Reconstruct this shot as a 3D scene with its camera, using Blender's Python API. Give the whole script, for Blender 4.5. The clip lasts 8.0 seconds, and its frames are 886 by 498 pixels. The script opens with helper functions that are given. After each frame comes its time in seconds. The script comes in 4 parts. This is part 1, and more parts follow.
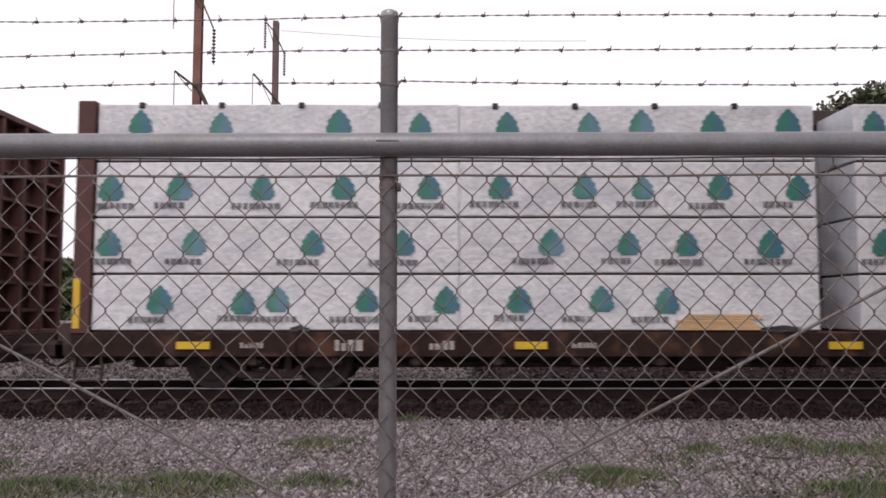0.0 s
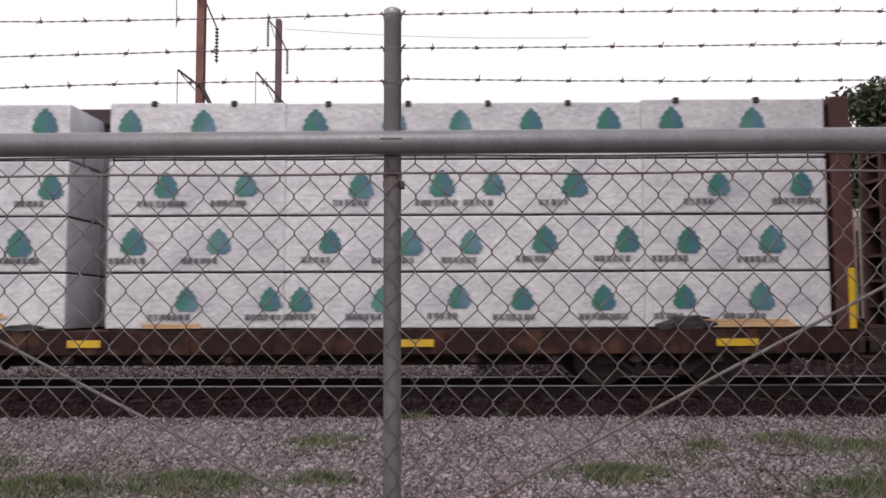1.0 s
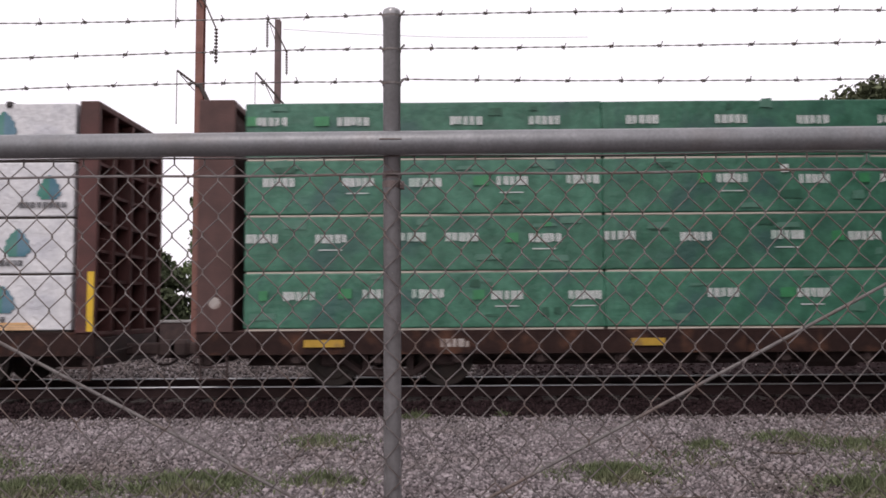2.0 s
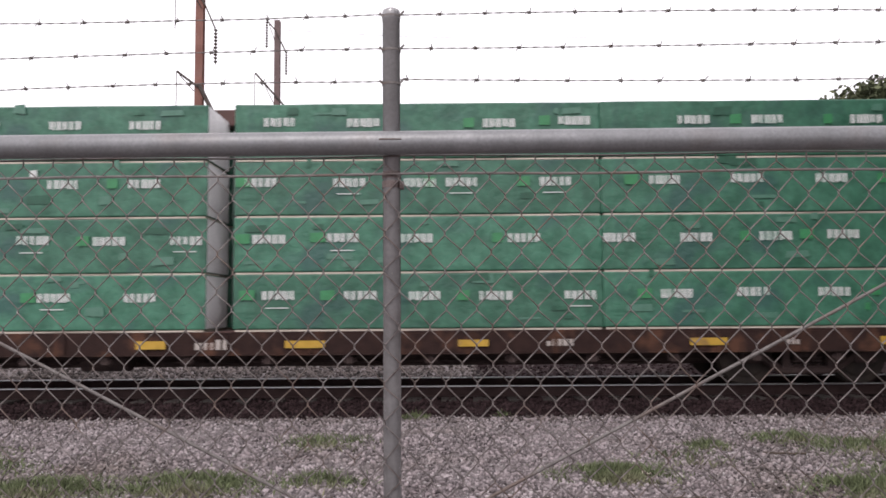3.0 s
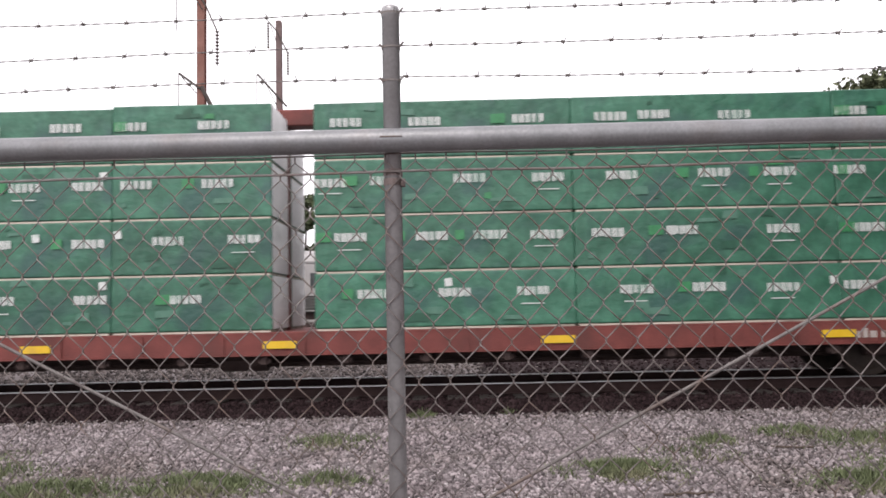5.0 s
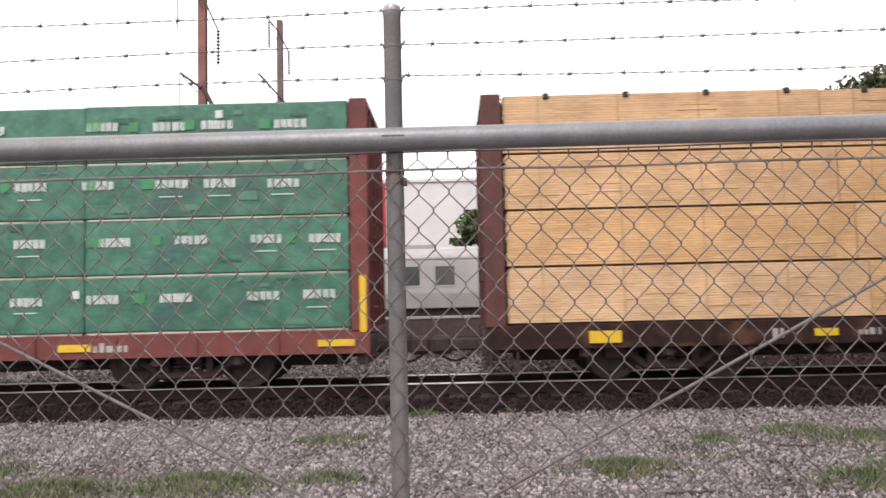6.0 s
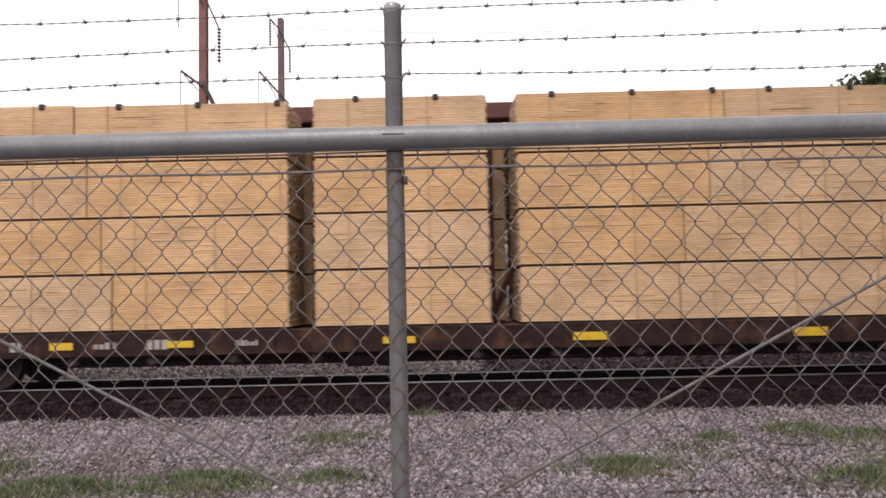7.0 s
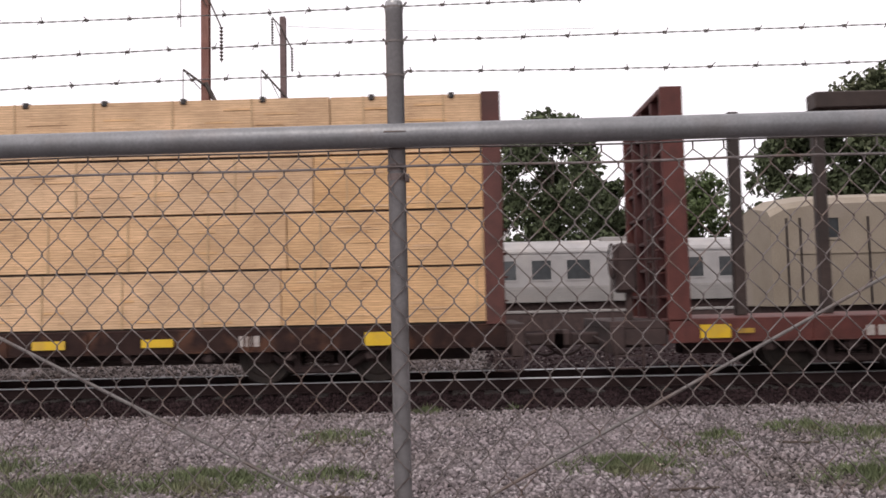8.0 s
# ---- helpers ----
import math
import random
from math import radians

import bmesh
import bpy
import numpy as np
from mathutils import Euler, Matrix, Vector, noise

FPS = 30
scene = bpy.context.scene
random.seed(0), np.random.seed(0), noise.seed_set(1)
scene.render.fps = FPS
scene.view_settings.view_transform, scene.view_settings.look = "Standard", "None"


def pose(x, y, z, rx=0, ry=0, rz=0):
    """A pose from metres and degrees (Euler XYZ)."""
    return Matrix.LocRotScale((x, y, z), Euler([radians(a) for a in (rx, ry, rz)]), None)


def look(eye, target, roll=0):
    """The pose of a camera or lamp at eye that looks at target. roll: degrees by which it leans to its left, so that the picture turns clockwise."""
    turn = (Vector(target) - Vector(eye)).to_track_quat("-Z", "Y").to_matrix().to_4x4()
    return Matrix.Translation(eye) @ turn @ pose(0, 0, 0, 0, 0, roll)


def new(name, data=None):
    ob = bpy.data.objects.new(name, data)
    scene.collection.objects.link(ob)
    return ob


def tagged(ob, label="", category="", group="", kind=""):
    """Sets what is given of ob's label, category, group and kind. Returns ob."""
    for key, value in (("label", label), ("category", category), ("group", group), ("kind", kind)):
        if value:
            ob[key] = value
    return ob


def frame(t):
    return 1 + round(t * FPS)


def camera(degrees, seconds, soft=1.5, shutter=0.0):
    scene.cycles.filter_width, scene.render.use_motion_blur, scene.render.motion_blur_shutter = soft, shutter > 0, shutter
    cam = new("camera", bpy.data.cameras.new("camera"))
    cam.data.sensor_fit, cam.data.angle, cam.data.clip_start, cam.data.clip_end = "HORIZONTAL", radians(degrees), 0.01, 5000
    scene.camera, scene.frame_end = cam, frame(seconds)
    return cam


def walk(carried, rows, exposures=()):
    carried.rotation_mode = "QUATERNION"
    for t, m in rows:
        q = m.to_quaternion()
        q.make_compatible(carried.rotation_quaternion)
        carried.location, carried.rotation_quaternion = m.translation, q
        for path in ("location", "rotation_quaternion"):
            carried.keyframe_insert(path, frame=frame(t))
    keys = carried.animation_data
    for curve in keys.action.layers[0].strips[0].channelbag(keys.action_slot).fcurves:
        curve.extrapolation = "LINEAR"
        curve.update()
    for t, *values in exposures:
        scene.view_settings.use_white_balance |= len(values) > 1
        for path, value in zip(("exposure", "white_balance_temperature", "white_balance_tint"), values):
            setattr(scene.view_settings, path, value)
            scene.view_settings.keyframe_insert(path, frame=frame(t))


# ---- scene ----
# ---- camera ----
cam = camera(57.95, 8.0, soft=1.65, shutter=0.12)
PATH = [
    (0, pose(0.0000, 0.0000, 1.5000, 94.335, 0.000, 0.000)),
    (0.5, pose(-0.0012, -0.0014, 1.4995, 94.218, 0.119, 0.188)),
    (1, pose(-0.0007, -0.0012, 1.4999, 94.167, 0.195, 0.272)),
    (1.5, pose(-0.0002, -0.0023, 1.5009, 94.145, 0.315, 0.313)),
    (3, pose(-0.0003, -0.0023, 1.4996, 94.188, 0.430, 0.265)),
    (3.5, pose(0.0016, 0.0007, 1.5003, 94.195, 0.492, 0.329)),
    (4, pose(0.0014, 0.0018, 1.4985, 94.169, 0.741, 0.375)),
    (4.5, pose(0.0039, 0.0026, 1.4971, 94.120, 1.079, 0.506)),
    (6, pose(0.0020, 0.0028, 1.4976, 93.990, 1.309, 0.737)),
    (6.5, pose(0.0027, 0.0031, 1.4967, 93.952, 1.438, 0.775)),
    (7, pose(0.0029, 0.0036, 1.4978, 93.883, 1.227, 0.783)),
    (7.5, pose(0.0037, 0.0070, 1.4985, 93.843, 1.200, 0.859)),
    (8, pose(0.0042, 0.0077, 1.4969, 93.769, 1.316, 0.977)),
]
walk(cam, PATH, exposures=((0, -0.15, 6600, 17), (1.5, -0.20, 6600, 17), (3, 0.30, 6600, 15), (3.5, 0.33, 6600, 14), (4.5, 0.45, 6600, 14), (6, 0.61, 6700, 13), (6.5, 0.41, 6700, 13), (7, 0.20, 6700, 14), (8, 0.04, 6700, 15)))

# ---- world and sun: a bright overcast sky ----
world = bpy.data.worlds.new("overcast_sky")
scene.world = world
world.use_nodes = True
wn, wl = world.node_tree.nodes, world.node_tree.links
sky = wn.new("ShaderNodeTexSky")
sky.sky_type, sky.sun_disc = "NISHITA", False
sky.sun_elevation, sky.sun_rotation = radians(58), radians(200)
sky.dust_density, sky.ozone_density = 4.0, 0.5
pale = wn.new("ShaderNodeHueSaturation")
pale.inputs["Saturation"].default_value = 0.12
cloud = wn.new("ShaderNodeMix")
cloud.data_type = "RGBA"
cloud.inputs["Factor"].default_value = 0.75
cloud.inputs["B"].default_value = (9.6, 9.5, 9.9, 1)
bg = wn["Background"]
bg.inputs["Strength"].default_value = 0.145
wl.new(sky.outputs[0], pale.inputs["Color"])
wl.new(pale.outputs[0], cloud.inputs["A"])
wl.new(cloud.outputs["Result"], bg.inputs["Color"])

sun = new("sun", bpy.data.lights.new("sun", "SUN"))
sun.data.energy, sun.data.angle, sun.data.color = 0.8, radians(25), (1, 0.96, 0.9)
sun.matrix_world = look((-6, -14, 24), (0, 8, 0))


# ---- materials ----
def material(name, a, b, rough=0.7, metal=0.0, scale=8.0, fine=90.0, bump=0.25, stain=None, stain_amount=0.35,
             stretch=(1, 1, 1), island=0.0, rand=0.0, distance=0.01, gloss=0.5):
    """A surface between the colours a and b, with grain at two scales, stains and relief."""
    a, b = (tuple(0.85 * v for v in c) for c in (a, b))
    m = bpy.data.materials.new(name)
    m.use_nodes = True
    n, l = m.node_tree.nodes, m.node_tree.links
    p = n["Principled BSDF"]
    tc = n.new("ShaderNodeTexCoord")
    mp = n.new("ShaderNodeMapping")
    mp.inputs["Scale"].default_value = stretch
    l.new(tc.outputs["Object"], mp.inputs["Vector"])

    def tex(s, detail=5):
        t = n.new("ShaderNodeTexNoise")
        t.inputs["Scale"].default_value, t.inputs["Detail"].default_value = s, detail
        l.new(mp.outputs[0], t.inputs["Vector"])
        return t

    def mix(fac, c1, c2, blend="MIX"):
        x = n.new("ShaderNodeMix")
        x.data_type, x.blend_type = "RGBA", blend
        for key, v in (("Factor", fac), ("A", c1), ("B", c2)):
            if isinstance(v, (int, float)):
                x.inputs[key].default_value = v
            elif isinstance(v, tuple):
                x.inputs[key].default_value = (*v, 1)
            else:
                l.new(v, x.inputs[key])
        return x.outputs["Result"]

    def ramp(v, lo, hi, top=1.0):
        r = n.new("ShaderNodeMapRange")
        r.inputs["From Min"].default_value, r.inputs["From Max"].default_value = lo, hi
        r.inputs["To Max"].default_value = top
        l.new(v, r.inputs["Value"])
        return r.outputs[0]

    big, small = tex(scale), tex(fine, 3)
    col = mix(ramp(big.outputs[0], 0.3, 0.7), a, b)
    col = mix(ramp(small.outputs[0], 0.3, 0.75, 0.35), col, tuple(0.55 * v for v in a))
    if stain:
        st = tex(scale * 0.37, 6)
        col = mix(ramp(st.outputs[0], 0.52, 0.66, stain_amount), col, stain)
    for amount, node, out in ((island, "ShaderNodeNewGeometry", "Random Per Island"), (rand, "ShaderNodeObjectInfo", "Random")):
        if amount:
            g = n.new(node)
            h = n.new("ShaderNodeHueSaturation")
            r = n.new("ShaderNodeMapRange")
            r.inputs["To Min"].default_value, r.inputs["To Max"].default_value = 1 - amount, 1 + amount
            l.new(g.outputs[out], r.inputs["Value"])
            l.new(r.outputs[0], h.inputs["Value"])
            l.new(col, h.inputs["Color"])
            col = h.outputs[0]
    l.new(col, p.inputs["Base Color"])
    rr = n.new("ShaderNodeMapRange")
    rr.inputs["To Min"].default_value, rr.inputs["To Max"].default_value = max(0.05, rough - 0.12), min(1, rough + 0.12)
    l.new(small.outputs[0], rr.inputs["Value"])
    l.new(rr.outputs[0], p.inputs["Roughness"])
    p.inputs["Metallic"].default_value = metal
    p.inputs["Specular IOR Level"].default_value = gloss
    bp = n.new("ShaderNodeBump")
    bp.inputs["Strength"].default_value, bp.inputs["Distance"].default_value = bump, distance
    hsum = n.new("ShaderNodeMath")
    hsum.operation = "ADD"
    l.new(big.outputs[0], hsum.inputs[0])
    l.new(small.outputs[0], hsum.inputs[1])
    l.new(hsum.outputs[0], bp.inputs["Height"])
    l.new(bp.outputs[0], p.inputs["Normal"])
    return m


def lumber_material(name, tone):
    """Stacked board edges: thin courses of boards, each its own tone, with dark joints."""
    m = bpy.data.materials.new(name)
    m.use_nodes = True
    n, l = m.node_tree.nodes, m.node_tree.links
    p = n["Principled BSDF"]
    tc = n.new("ShaderNodeTexCoord")
    sp = n.new("ShaderNodeSeparateXYZ")
    cb = n.new("ShaderNodeCombineXYZ")
    l.new(tc.outputs["Object"], sp.inputs[0])
    l.new(sp.outputs["X"], cb.inputs["X"])
    l.new(sp.outputs["Z"], cb.inputs["Y"])
    l.new(sp.outputs["Y"], cb.inputs["Z"])
    br = n.new("ShaderNodeTexBrick")
    br.inputs["Scale"].default_value = 1.0
    br.inputs["Brick Width"].default_value, br.inputs["Row Height"].default_value = 1.22, 0.0395
    br.inputs["Mortar Size"].default_value, br.inputs["Mortar Smooth"].default_value = 0.003, 0.2
    br.inputs["Bias"].default_value = -0.1
    br.offset, br.squash = 0.37, 1.0
    br.inputs["Color1"].default_value = (*tone, 1)
    br.inputs["Color2"].default_value = (tone[0] * 0.87, tone[1] * 0.84, tone[2] * 0.82, 1)
    br.inputs["Mortar"].default_value = (tone[0] * 0.60, tone[1] * 0.52, tone[2] * 0.45, 1)
    l.new(cb.outputs[0], br.inputs["Vector"])
    mp = n.new("ShaderNodeMapping")
    mp.inputs["Scale"].default_value = (2.6, 1, 30)
    l.new(tc.outputs["Object"], mp.inputs["Vector"])
    g = n.new("ShaderNodeTexNoise")
    g.inputs["Scale"].default_value, g.inputs["Detail"].default_value = 2.0, 6
    l.new(mp.outputs[0], g.inputs["Vector"])
    w = n.new("ShaderNodeTexNoise")
    w.inputs["Scale"].default_value, w.inputs["Detail"].default_value = 1.1, 4
    l.new(tc.outputs["Object"], w.inputs["Vector"])
    mx = n.new("ShaderNodeMix")
    mx.data_type, mx.blend_type = "RGBA", "MULTIPLY"
    mx.inputs["Factor"].default_value = 0.56
    cr = n.new("ShaderNodeValToRGB")
    cr.color_ramp.elements[0].color, cr.color_ramp.elements[1].color = (0.62, 0.55, 0.48, 1), (1.15, 1.12, 1.06, 1)
    cr.color_ramp.elements[0].position, cr.color_ramp.elements[1].position = 0.3, 0.68
    l.new(g.outputs[0], cr.inputs[0])
    l.new(br.outputs["Color"], mx.inputs["A"])
    l.new(cr.outputs[0], mx.inputs["B"])
    hs = n.new("ShaderNodeHueSaturation")
    r = n.new("ShaderNodeMapRange")
    r.inputs["From Min"].default_value, r.inputs["From Max"].default_value = 0.3, 0.7
    r.inputs["To Min"].default_value, r.inputs["To Max"].default_value = 0.80, 1.16
    l.new(w.outputs[0], r.inputs["Value"])
    l.new(r.outputs[0], hs.inputs["Value"])
    oi = n.new("ShaderNodeObjectInfo")
    r2 = n.new("ShaderNodeMapRange")
    r2.inputs["To Min"].default_value, r2.inputs["To Max"].default_value = 0.9, 1.08
    l.new(oi.outputs["Random"], r2.inputs["Value"])
    l.new(r2.outputs[0], hs.inputs["Saturation"])
    l.new(mx.outputs["Result"], hs.inputs["Color"])
    l.new(hs.outputs[0], p.inputs["Base Color"])
    p.inputs["Roughness"].default_value = 0.8
    bp = n.new("ShaderNodeBump")
    bp.inputs["Strength"].default_value, bp.inputs["Distance"].default_value = 0.6, 0.006
    l.new(br.outputs["Fac"], bp.inputs["Height"])
    bp.invert = True
    l.new(bp.outputs[0], p.inputs["Normal"])
    return m


GALV = material("galvanised_steel", (0.22, 0.223, 0.232), (0.30, 0.303, 0.315), 0.42, 0.35, 14, 160, 0.04, (0.22, 0.16, 0.13), 0.25)
DULLPOST = material("dull_galvanised_post", (0.32, 0.314, 0.320), (0.44, 0.432, 0.440), 0.22, 0.48, 9, 120, 0.05, (0.14, 0.10, 0.085), 0.35)
WIRE = material("weathered_wire", (0.185, 0.158, 0.150), (0.29, 0.258, 0.250), 0.36, 0.75, 30, 300, 0.1, (0.16, 0.10, 0.075), 0.6)
BARB = material("rusted_wire", (0.17, 0.15, 0.145), (0.27, 0.25, 0.24), 0.65, 0.4, 30, 300, 0.1, (0.12, 0.065, 0.045), 0.5)
RUSTY = material("rusted_clamp", (0.17, 0.125, 0.118), (0.27, 0.22, 0.21), 0.75, 0.3, 40, 300, 0.3)
GRAVEL = material("gravel_ground", (0.150, 0.127, 0.128), (0.235, 0.205, 0.206), 0.95, 0, 1.2, 28, 0.9, (0.075, 0.064, 0.050), 0.6, distance=0.03, gloss=0.15)
STONE = material("gravel_stone", (0.206, 0.171, 0.177), (0.342, 0.300, 0.309), 0.9, 0, 1.3, 60, 0.5, (0.12, 0.098, 0.085), 0.6, island=0.65, gloss=0.2)
# soot beside the ballast; beyond the track, the train's shade as colour
FARSTONE = material("sooty_shaded_stone", (0.105, 0.087, 0.084), (0.172, 0.146, 0.142), 0.9, 0, 1.3, 60, 0.5, (0.06, 0.045, 0.04), 0.6, island=0.8, gloss=0.15)
PALESTONE = material("pale_stone", (0.36, 0.33, 0.33), (0.52, 0.48, 0.48), 0.85, 0, 3, 60, 0.4, island=0.3, gloss=0.3)
# near-black holds both the oil stains and the shadow under the train
BALLAST = material("oily_shaded_ballast", (0.026, 0.0160, 0.0170), (0.043, 0.0280, 0.0295), 0.95, 0, 2, 34, 0.9, (0.01, 0.008, 0.008), 0.6, distance=0.03, gloss=0.05)
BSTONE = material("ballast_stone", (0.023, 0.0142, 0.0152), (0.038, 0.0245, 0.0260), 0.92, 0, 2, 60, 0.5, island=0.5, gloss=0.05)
GRASS = material("grass", (0.100, 0.125, 0.055), (0.160, 0.190, 0.092), 0.8, 0, 2, 40, 0.1, (0.20, 0.16, 0.115), 0.5, island=0.35)
TIE = material("creosoted_wood", (0.016, 0.012, 0.011), (0.03, 0.023, 0.02), 0.9, 0, 3, 80, 0.6, stretch=(1, 0.1, 1), rand=0.3)
RAILSIDE = material("rusted_rail", (0.031, 0.0185, 0.0185), (0.050, 0.031, 0.030), 0.85, 0.1, 6, 90, 0.3, gloss=0.15)
RAILHEAD = material("polished_rail", (0.5, 0.5, 0.52), (0.62, 0.62, 0.64), 0.42, 1.0, 3, 60, 0.05, stretch=(0.05, 1, 1))
UNDER = material("grimy_underframe", (0.052, 0.033, 0.031), (0.095, 0.060, 0.055), 0.85, 0.1, 4, 60, 0.4)
WHEEL = material("worn_wheel_steel", (0.04, 0.033, 0.03), (0.08, 0.06, 0.05), 0.6, 0.5, 4, 60, 0.2)
YELLOW = material("yellow_reflector", (0.80, 0.50, 0.02), (0.88, 0.58, 0.03), 0.4, 0, 9, 90, 0.05, (0.45, 0.28, 0.06), 0.5)
OLDYELLOW = material("soiled_yellow_reflector", (0.5, 0.3, 0.03), (0.62, 0.38, 0.05), 0.6, 0, 9, 90, 0.05, (0.16, 0.09, 0.05), 0.7)
CHALK = material("faded_white_marking", (0.42, 0.37, 0.34), (0.58, 0.53, 0.5), 0.8, 0, 12, 120, 0.05, (0.14, 0.07, 0.05), 0.6)
WHITEWRAP = material("white_lumber_wrap", (0.70, 0.70, 0.72), (0.88, 0.87, 0.885), 0.42, 0, 3.8, 12, 0.6, (0.44, 0.445, 0.49), 0.62, rand=0.06, distance=0.035)
# white wrap on package ends, greyed a little for the shaded side
GREYWRAP = material("shaded_wrap_end", (0.66, 0.67, 0.72), (0.82, 0.83, 0.86), 0.5, 0, 3, 30, 0.6, (0.3, 0.31, 0.33), 0.4, distance=0.03)
PALEEND = material("pale_wrap_end", (0.80, 0.80, 0.81), (0.92, 0.92, 0.92), 0.5, 0, 3, 30, 0.5, (0.55, 0.60, 0.58), 0.5, distance=0.03)
GREENWRAP = material("green_lumber_wrap", (0.022, 0.112, 0.068), (0.068, 0.230, 0.150), 0.45, 0, 3.6, 10, 0.5, (0.026, 0.080, 0.072), 0.8, rand=0.16, distance=0.025)
FADED = material("faded_green_print", (0.075, 0.20, 0.14), (0.11, 0.25, 0.19), 0.5, 0, 9, 60, 0.1, (0.05, 0.16, 0.11), 0.6)
DEEP = material("deep_green_print", (0.016, 0.085, 0.05), (0.025, 0.12, 0.075), 0.5, 0, 9, 60, 0.1, (0.04, 0.15, 0.09), 0.6)
BRIGHT = material("bright_green_print", (0.035, 0.22, 0.085), (0.05, 0.30, 0.12), 0.45, 0, 9, 60, 0.1)
PRINT = material("white_print", (0.66, 0.70, 0.68), (0.78, 0.8, 0.79), 0.5, 0, 9, 60, 0.1, (0.25, 0.42, 0.33), 0.5)
TEAL = material("teal_print", (0.03, 0.19, 0.14), (0.05, 0.25, 0.20), 0.5, 0, 3, 60, 0.1, (0.12, 0.26, 0.24), 0.6)
BLUE = material("blue_print", (0.05, 0.16, 0.22), (0.07, 0.22, 0.28), 0.5, 0, 3, 60, 0.1, (0.16, 0.26, 0.34), 0.6)
BLACKPRINT = material("black_print", (0.05, 0.05, 0.055), (0.16, 0.16, 0.17), 0.6, 0, 12, 90, 0.05, (0.4, 0.4, 0.42), 0.6)
LUMBER = lumber_material("sawn_lumber", (0.68, 0.452, 0.262))
ENDGRAIN = material("board_ends", (0.50, 0.34, 0.21), (0.66, 0.46, 0.29), 0.85, 0, 14, 60, 0.4, island=0.2)
DUNNAGE = material("dunnage_strip", (0.56, 0.49, 0.41), (0.76, 0.69, 0.60), 0.85, 0, 4, 60, 0.4, (0.08, 0.06, 0.05), 0.7, stretch=(0.3, 1, 1))
# dunnage with the shade of the gap between tiers in its colour
DARKGAP = material("gap_shaded_dunnage", (0.05, 0.04, 0.035), (0.11, 0.085, 0.07), 0.9, 0, 4, 60, 0.4)
STRAP = material("dark_strapping", (0.03, 0.027, 0.027), (0.06, 0.05, 0.05), 0.6, 0.2, 9, 60, 0.1)
FAINTSTRAP = material("faint_strap", (0.50, 0.34, 0.19), (0.60, 0.42, 0.24), 0.6, 0.0, 9, 60, 0.1)


def paint(name, c, worn):
    return material(name, tuple(v * 0.92 for v in c), tuple(v * 1.5 for v in c), 0.7, 0.05, 3.4, 45, 0.4, worn, 0.72)


BROWN_A = paint("dark_brown_car_paint", (0.092, 0.033, 0.029), (0.052, 0.024, 0.021))
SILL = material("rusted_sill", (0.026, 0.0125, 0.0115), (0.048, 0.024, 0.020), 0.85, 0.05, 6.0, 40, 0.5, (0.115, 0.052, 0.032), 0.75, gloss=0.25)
BROWN_B = paint("dull_brown_car_paint", (0.088, 0.042, 0.037), (0.055, 0.026, 0.022))
RED_C = paint("oxide_red_car_paint", (0.165, 0.040, 0.034), (0.08, 0.026, 0.022))
BROWN_D = paint("sooty_brown_car_paint", (0.100, 0.033, 0.027), (0.052, 0.022, 0.018))
# bulkhead paint darkened by hand for the shade between its posts
RIB = paint("shaded_bulkhead_paint", (0.085, 0.026, 0.024), (0.040, 0.018, 0.016))
BROWN_G = paint("worn_brown_car_paint", (0.150, 0.062, 0.055), (0.080, 0.035, 0.030))
BROWN_F = paint("grey_brown_beam_paint", (0.050, 0.034, 0.030), (0.030, 0.022, 0.020))
RED_E = paint("rust_red_car_paint", (0.108, 0.029, 0.023), (0.048, 0.018, 0.016))
POLE = material("rusted_steel_pole", (0.22, 0.095, 0.075), (0.32, 0.16, 0.13), 0.8, 0.2, 1.5, 30, 0.3, (0.14, 0.12, 0.115), 0.5)
POLEDULL = material("weathered_steel_pole", (0.15, 0.100, 0.098), (0.24, 0.165, 0.16), 0.8, 0.2, 1.5, 30, 0.3, (0.14, 0.12, 0.115), 0.5)
POLEDARK = material("dark_steel_bracket", (0.06, 0.045, 0.04), (0.1, 0.08, 0.07), 0.7, 0.3, 6, 60, 0.2)
INSUL = material("brown_insulator", (0.05, 0.03, 0.025), (0.09, 0.05, 0.04), 0.3, 0, 9, 60, 0.05)
COACH = material("pale_coach_paint", (0.37, 0.355, 0.35), (0.46, 0.44, 0.435), 0.5, 0.1, 1.2, 30, 0.15, (0.42, 0.38, 0.35), 0.45)
COACHLOW = material("grey_coach_skirt", (0.32, 0.305, 0.295), (0.41, 0.39, 0.375), 0.5, 0.2, 1.2, 30, 0.15, (0.3, 0.27, 0.25), 0.45)
TAN = material("tan_weathered_paint", (0.29, 0.24, 0.182), (0.38, 0.32, 0.25), 0.75, 0, 0.9, 26, 0.2, (0.28, 0.24, 0.22), 0.5)
GLASSY = material("dark_window", (0.05, 0.055, 0.06), (0.08, 0.085, 0.09), 0.12, 0, 3, 40, 0.02)
FACADE = material("pale_building_cladding", (0.72, 0.68, 0.68), (0.80, 0.77, 0.77), 0.7, 0, 0.5, 12, 0.1, (0.62, 0.58, 0.58), 0.3)
REDSIGN = material("red_panel", (0.5, 0.03, 0.04), (0.6, 0.05, 0.06), 0.5, 0, 2, 30, 0.05)
BARK = material("bark", (0.07, 0.05, 0.04), (0.12, 0.09, 0.07), 0.9, 0, 4, 50, 0.6)
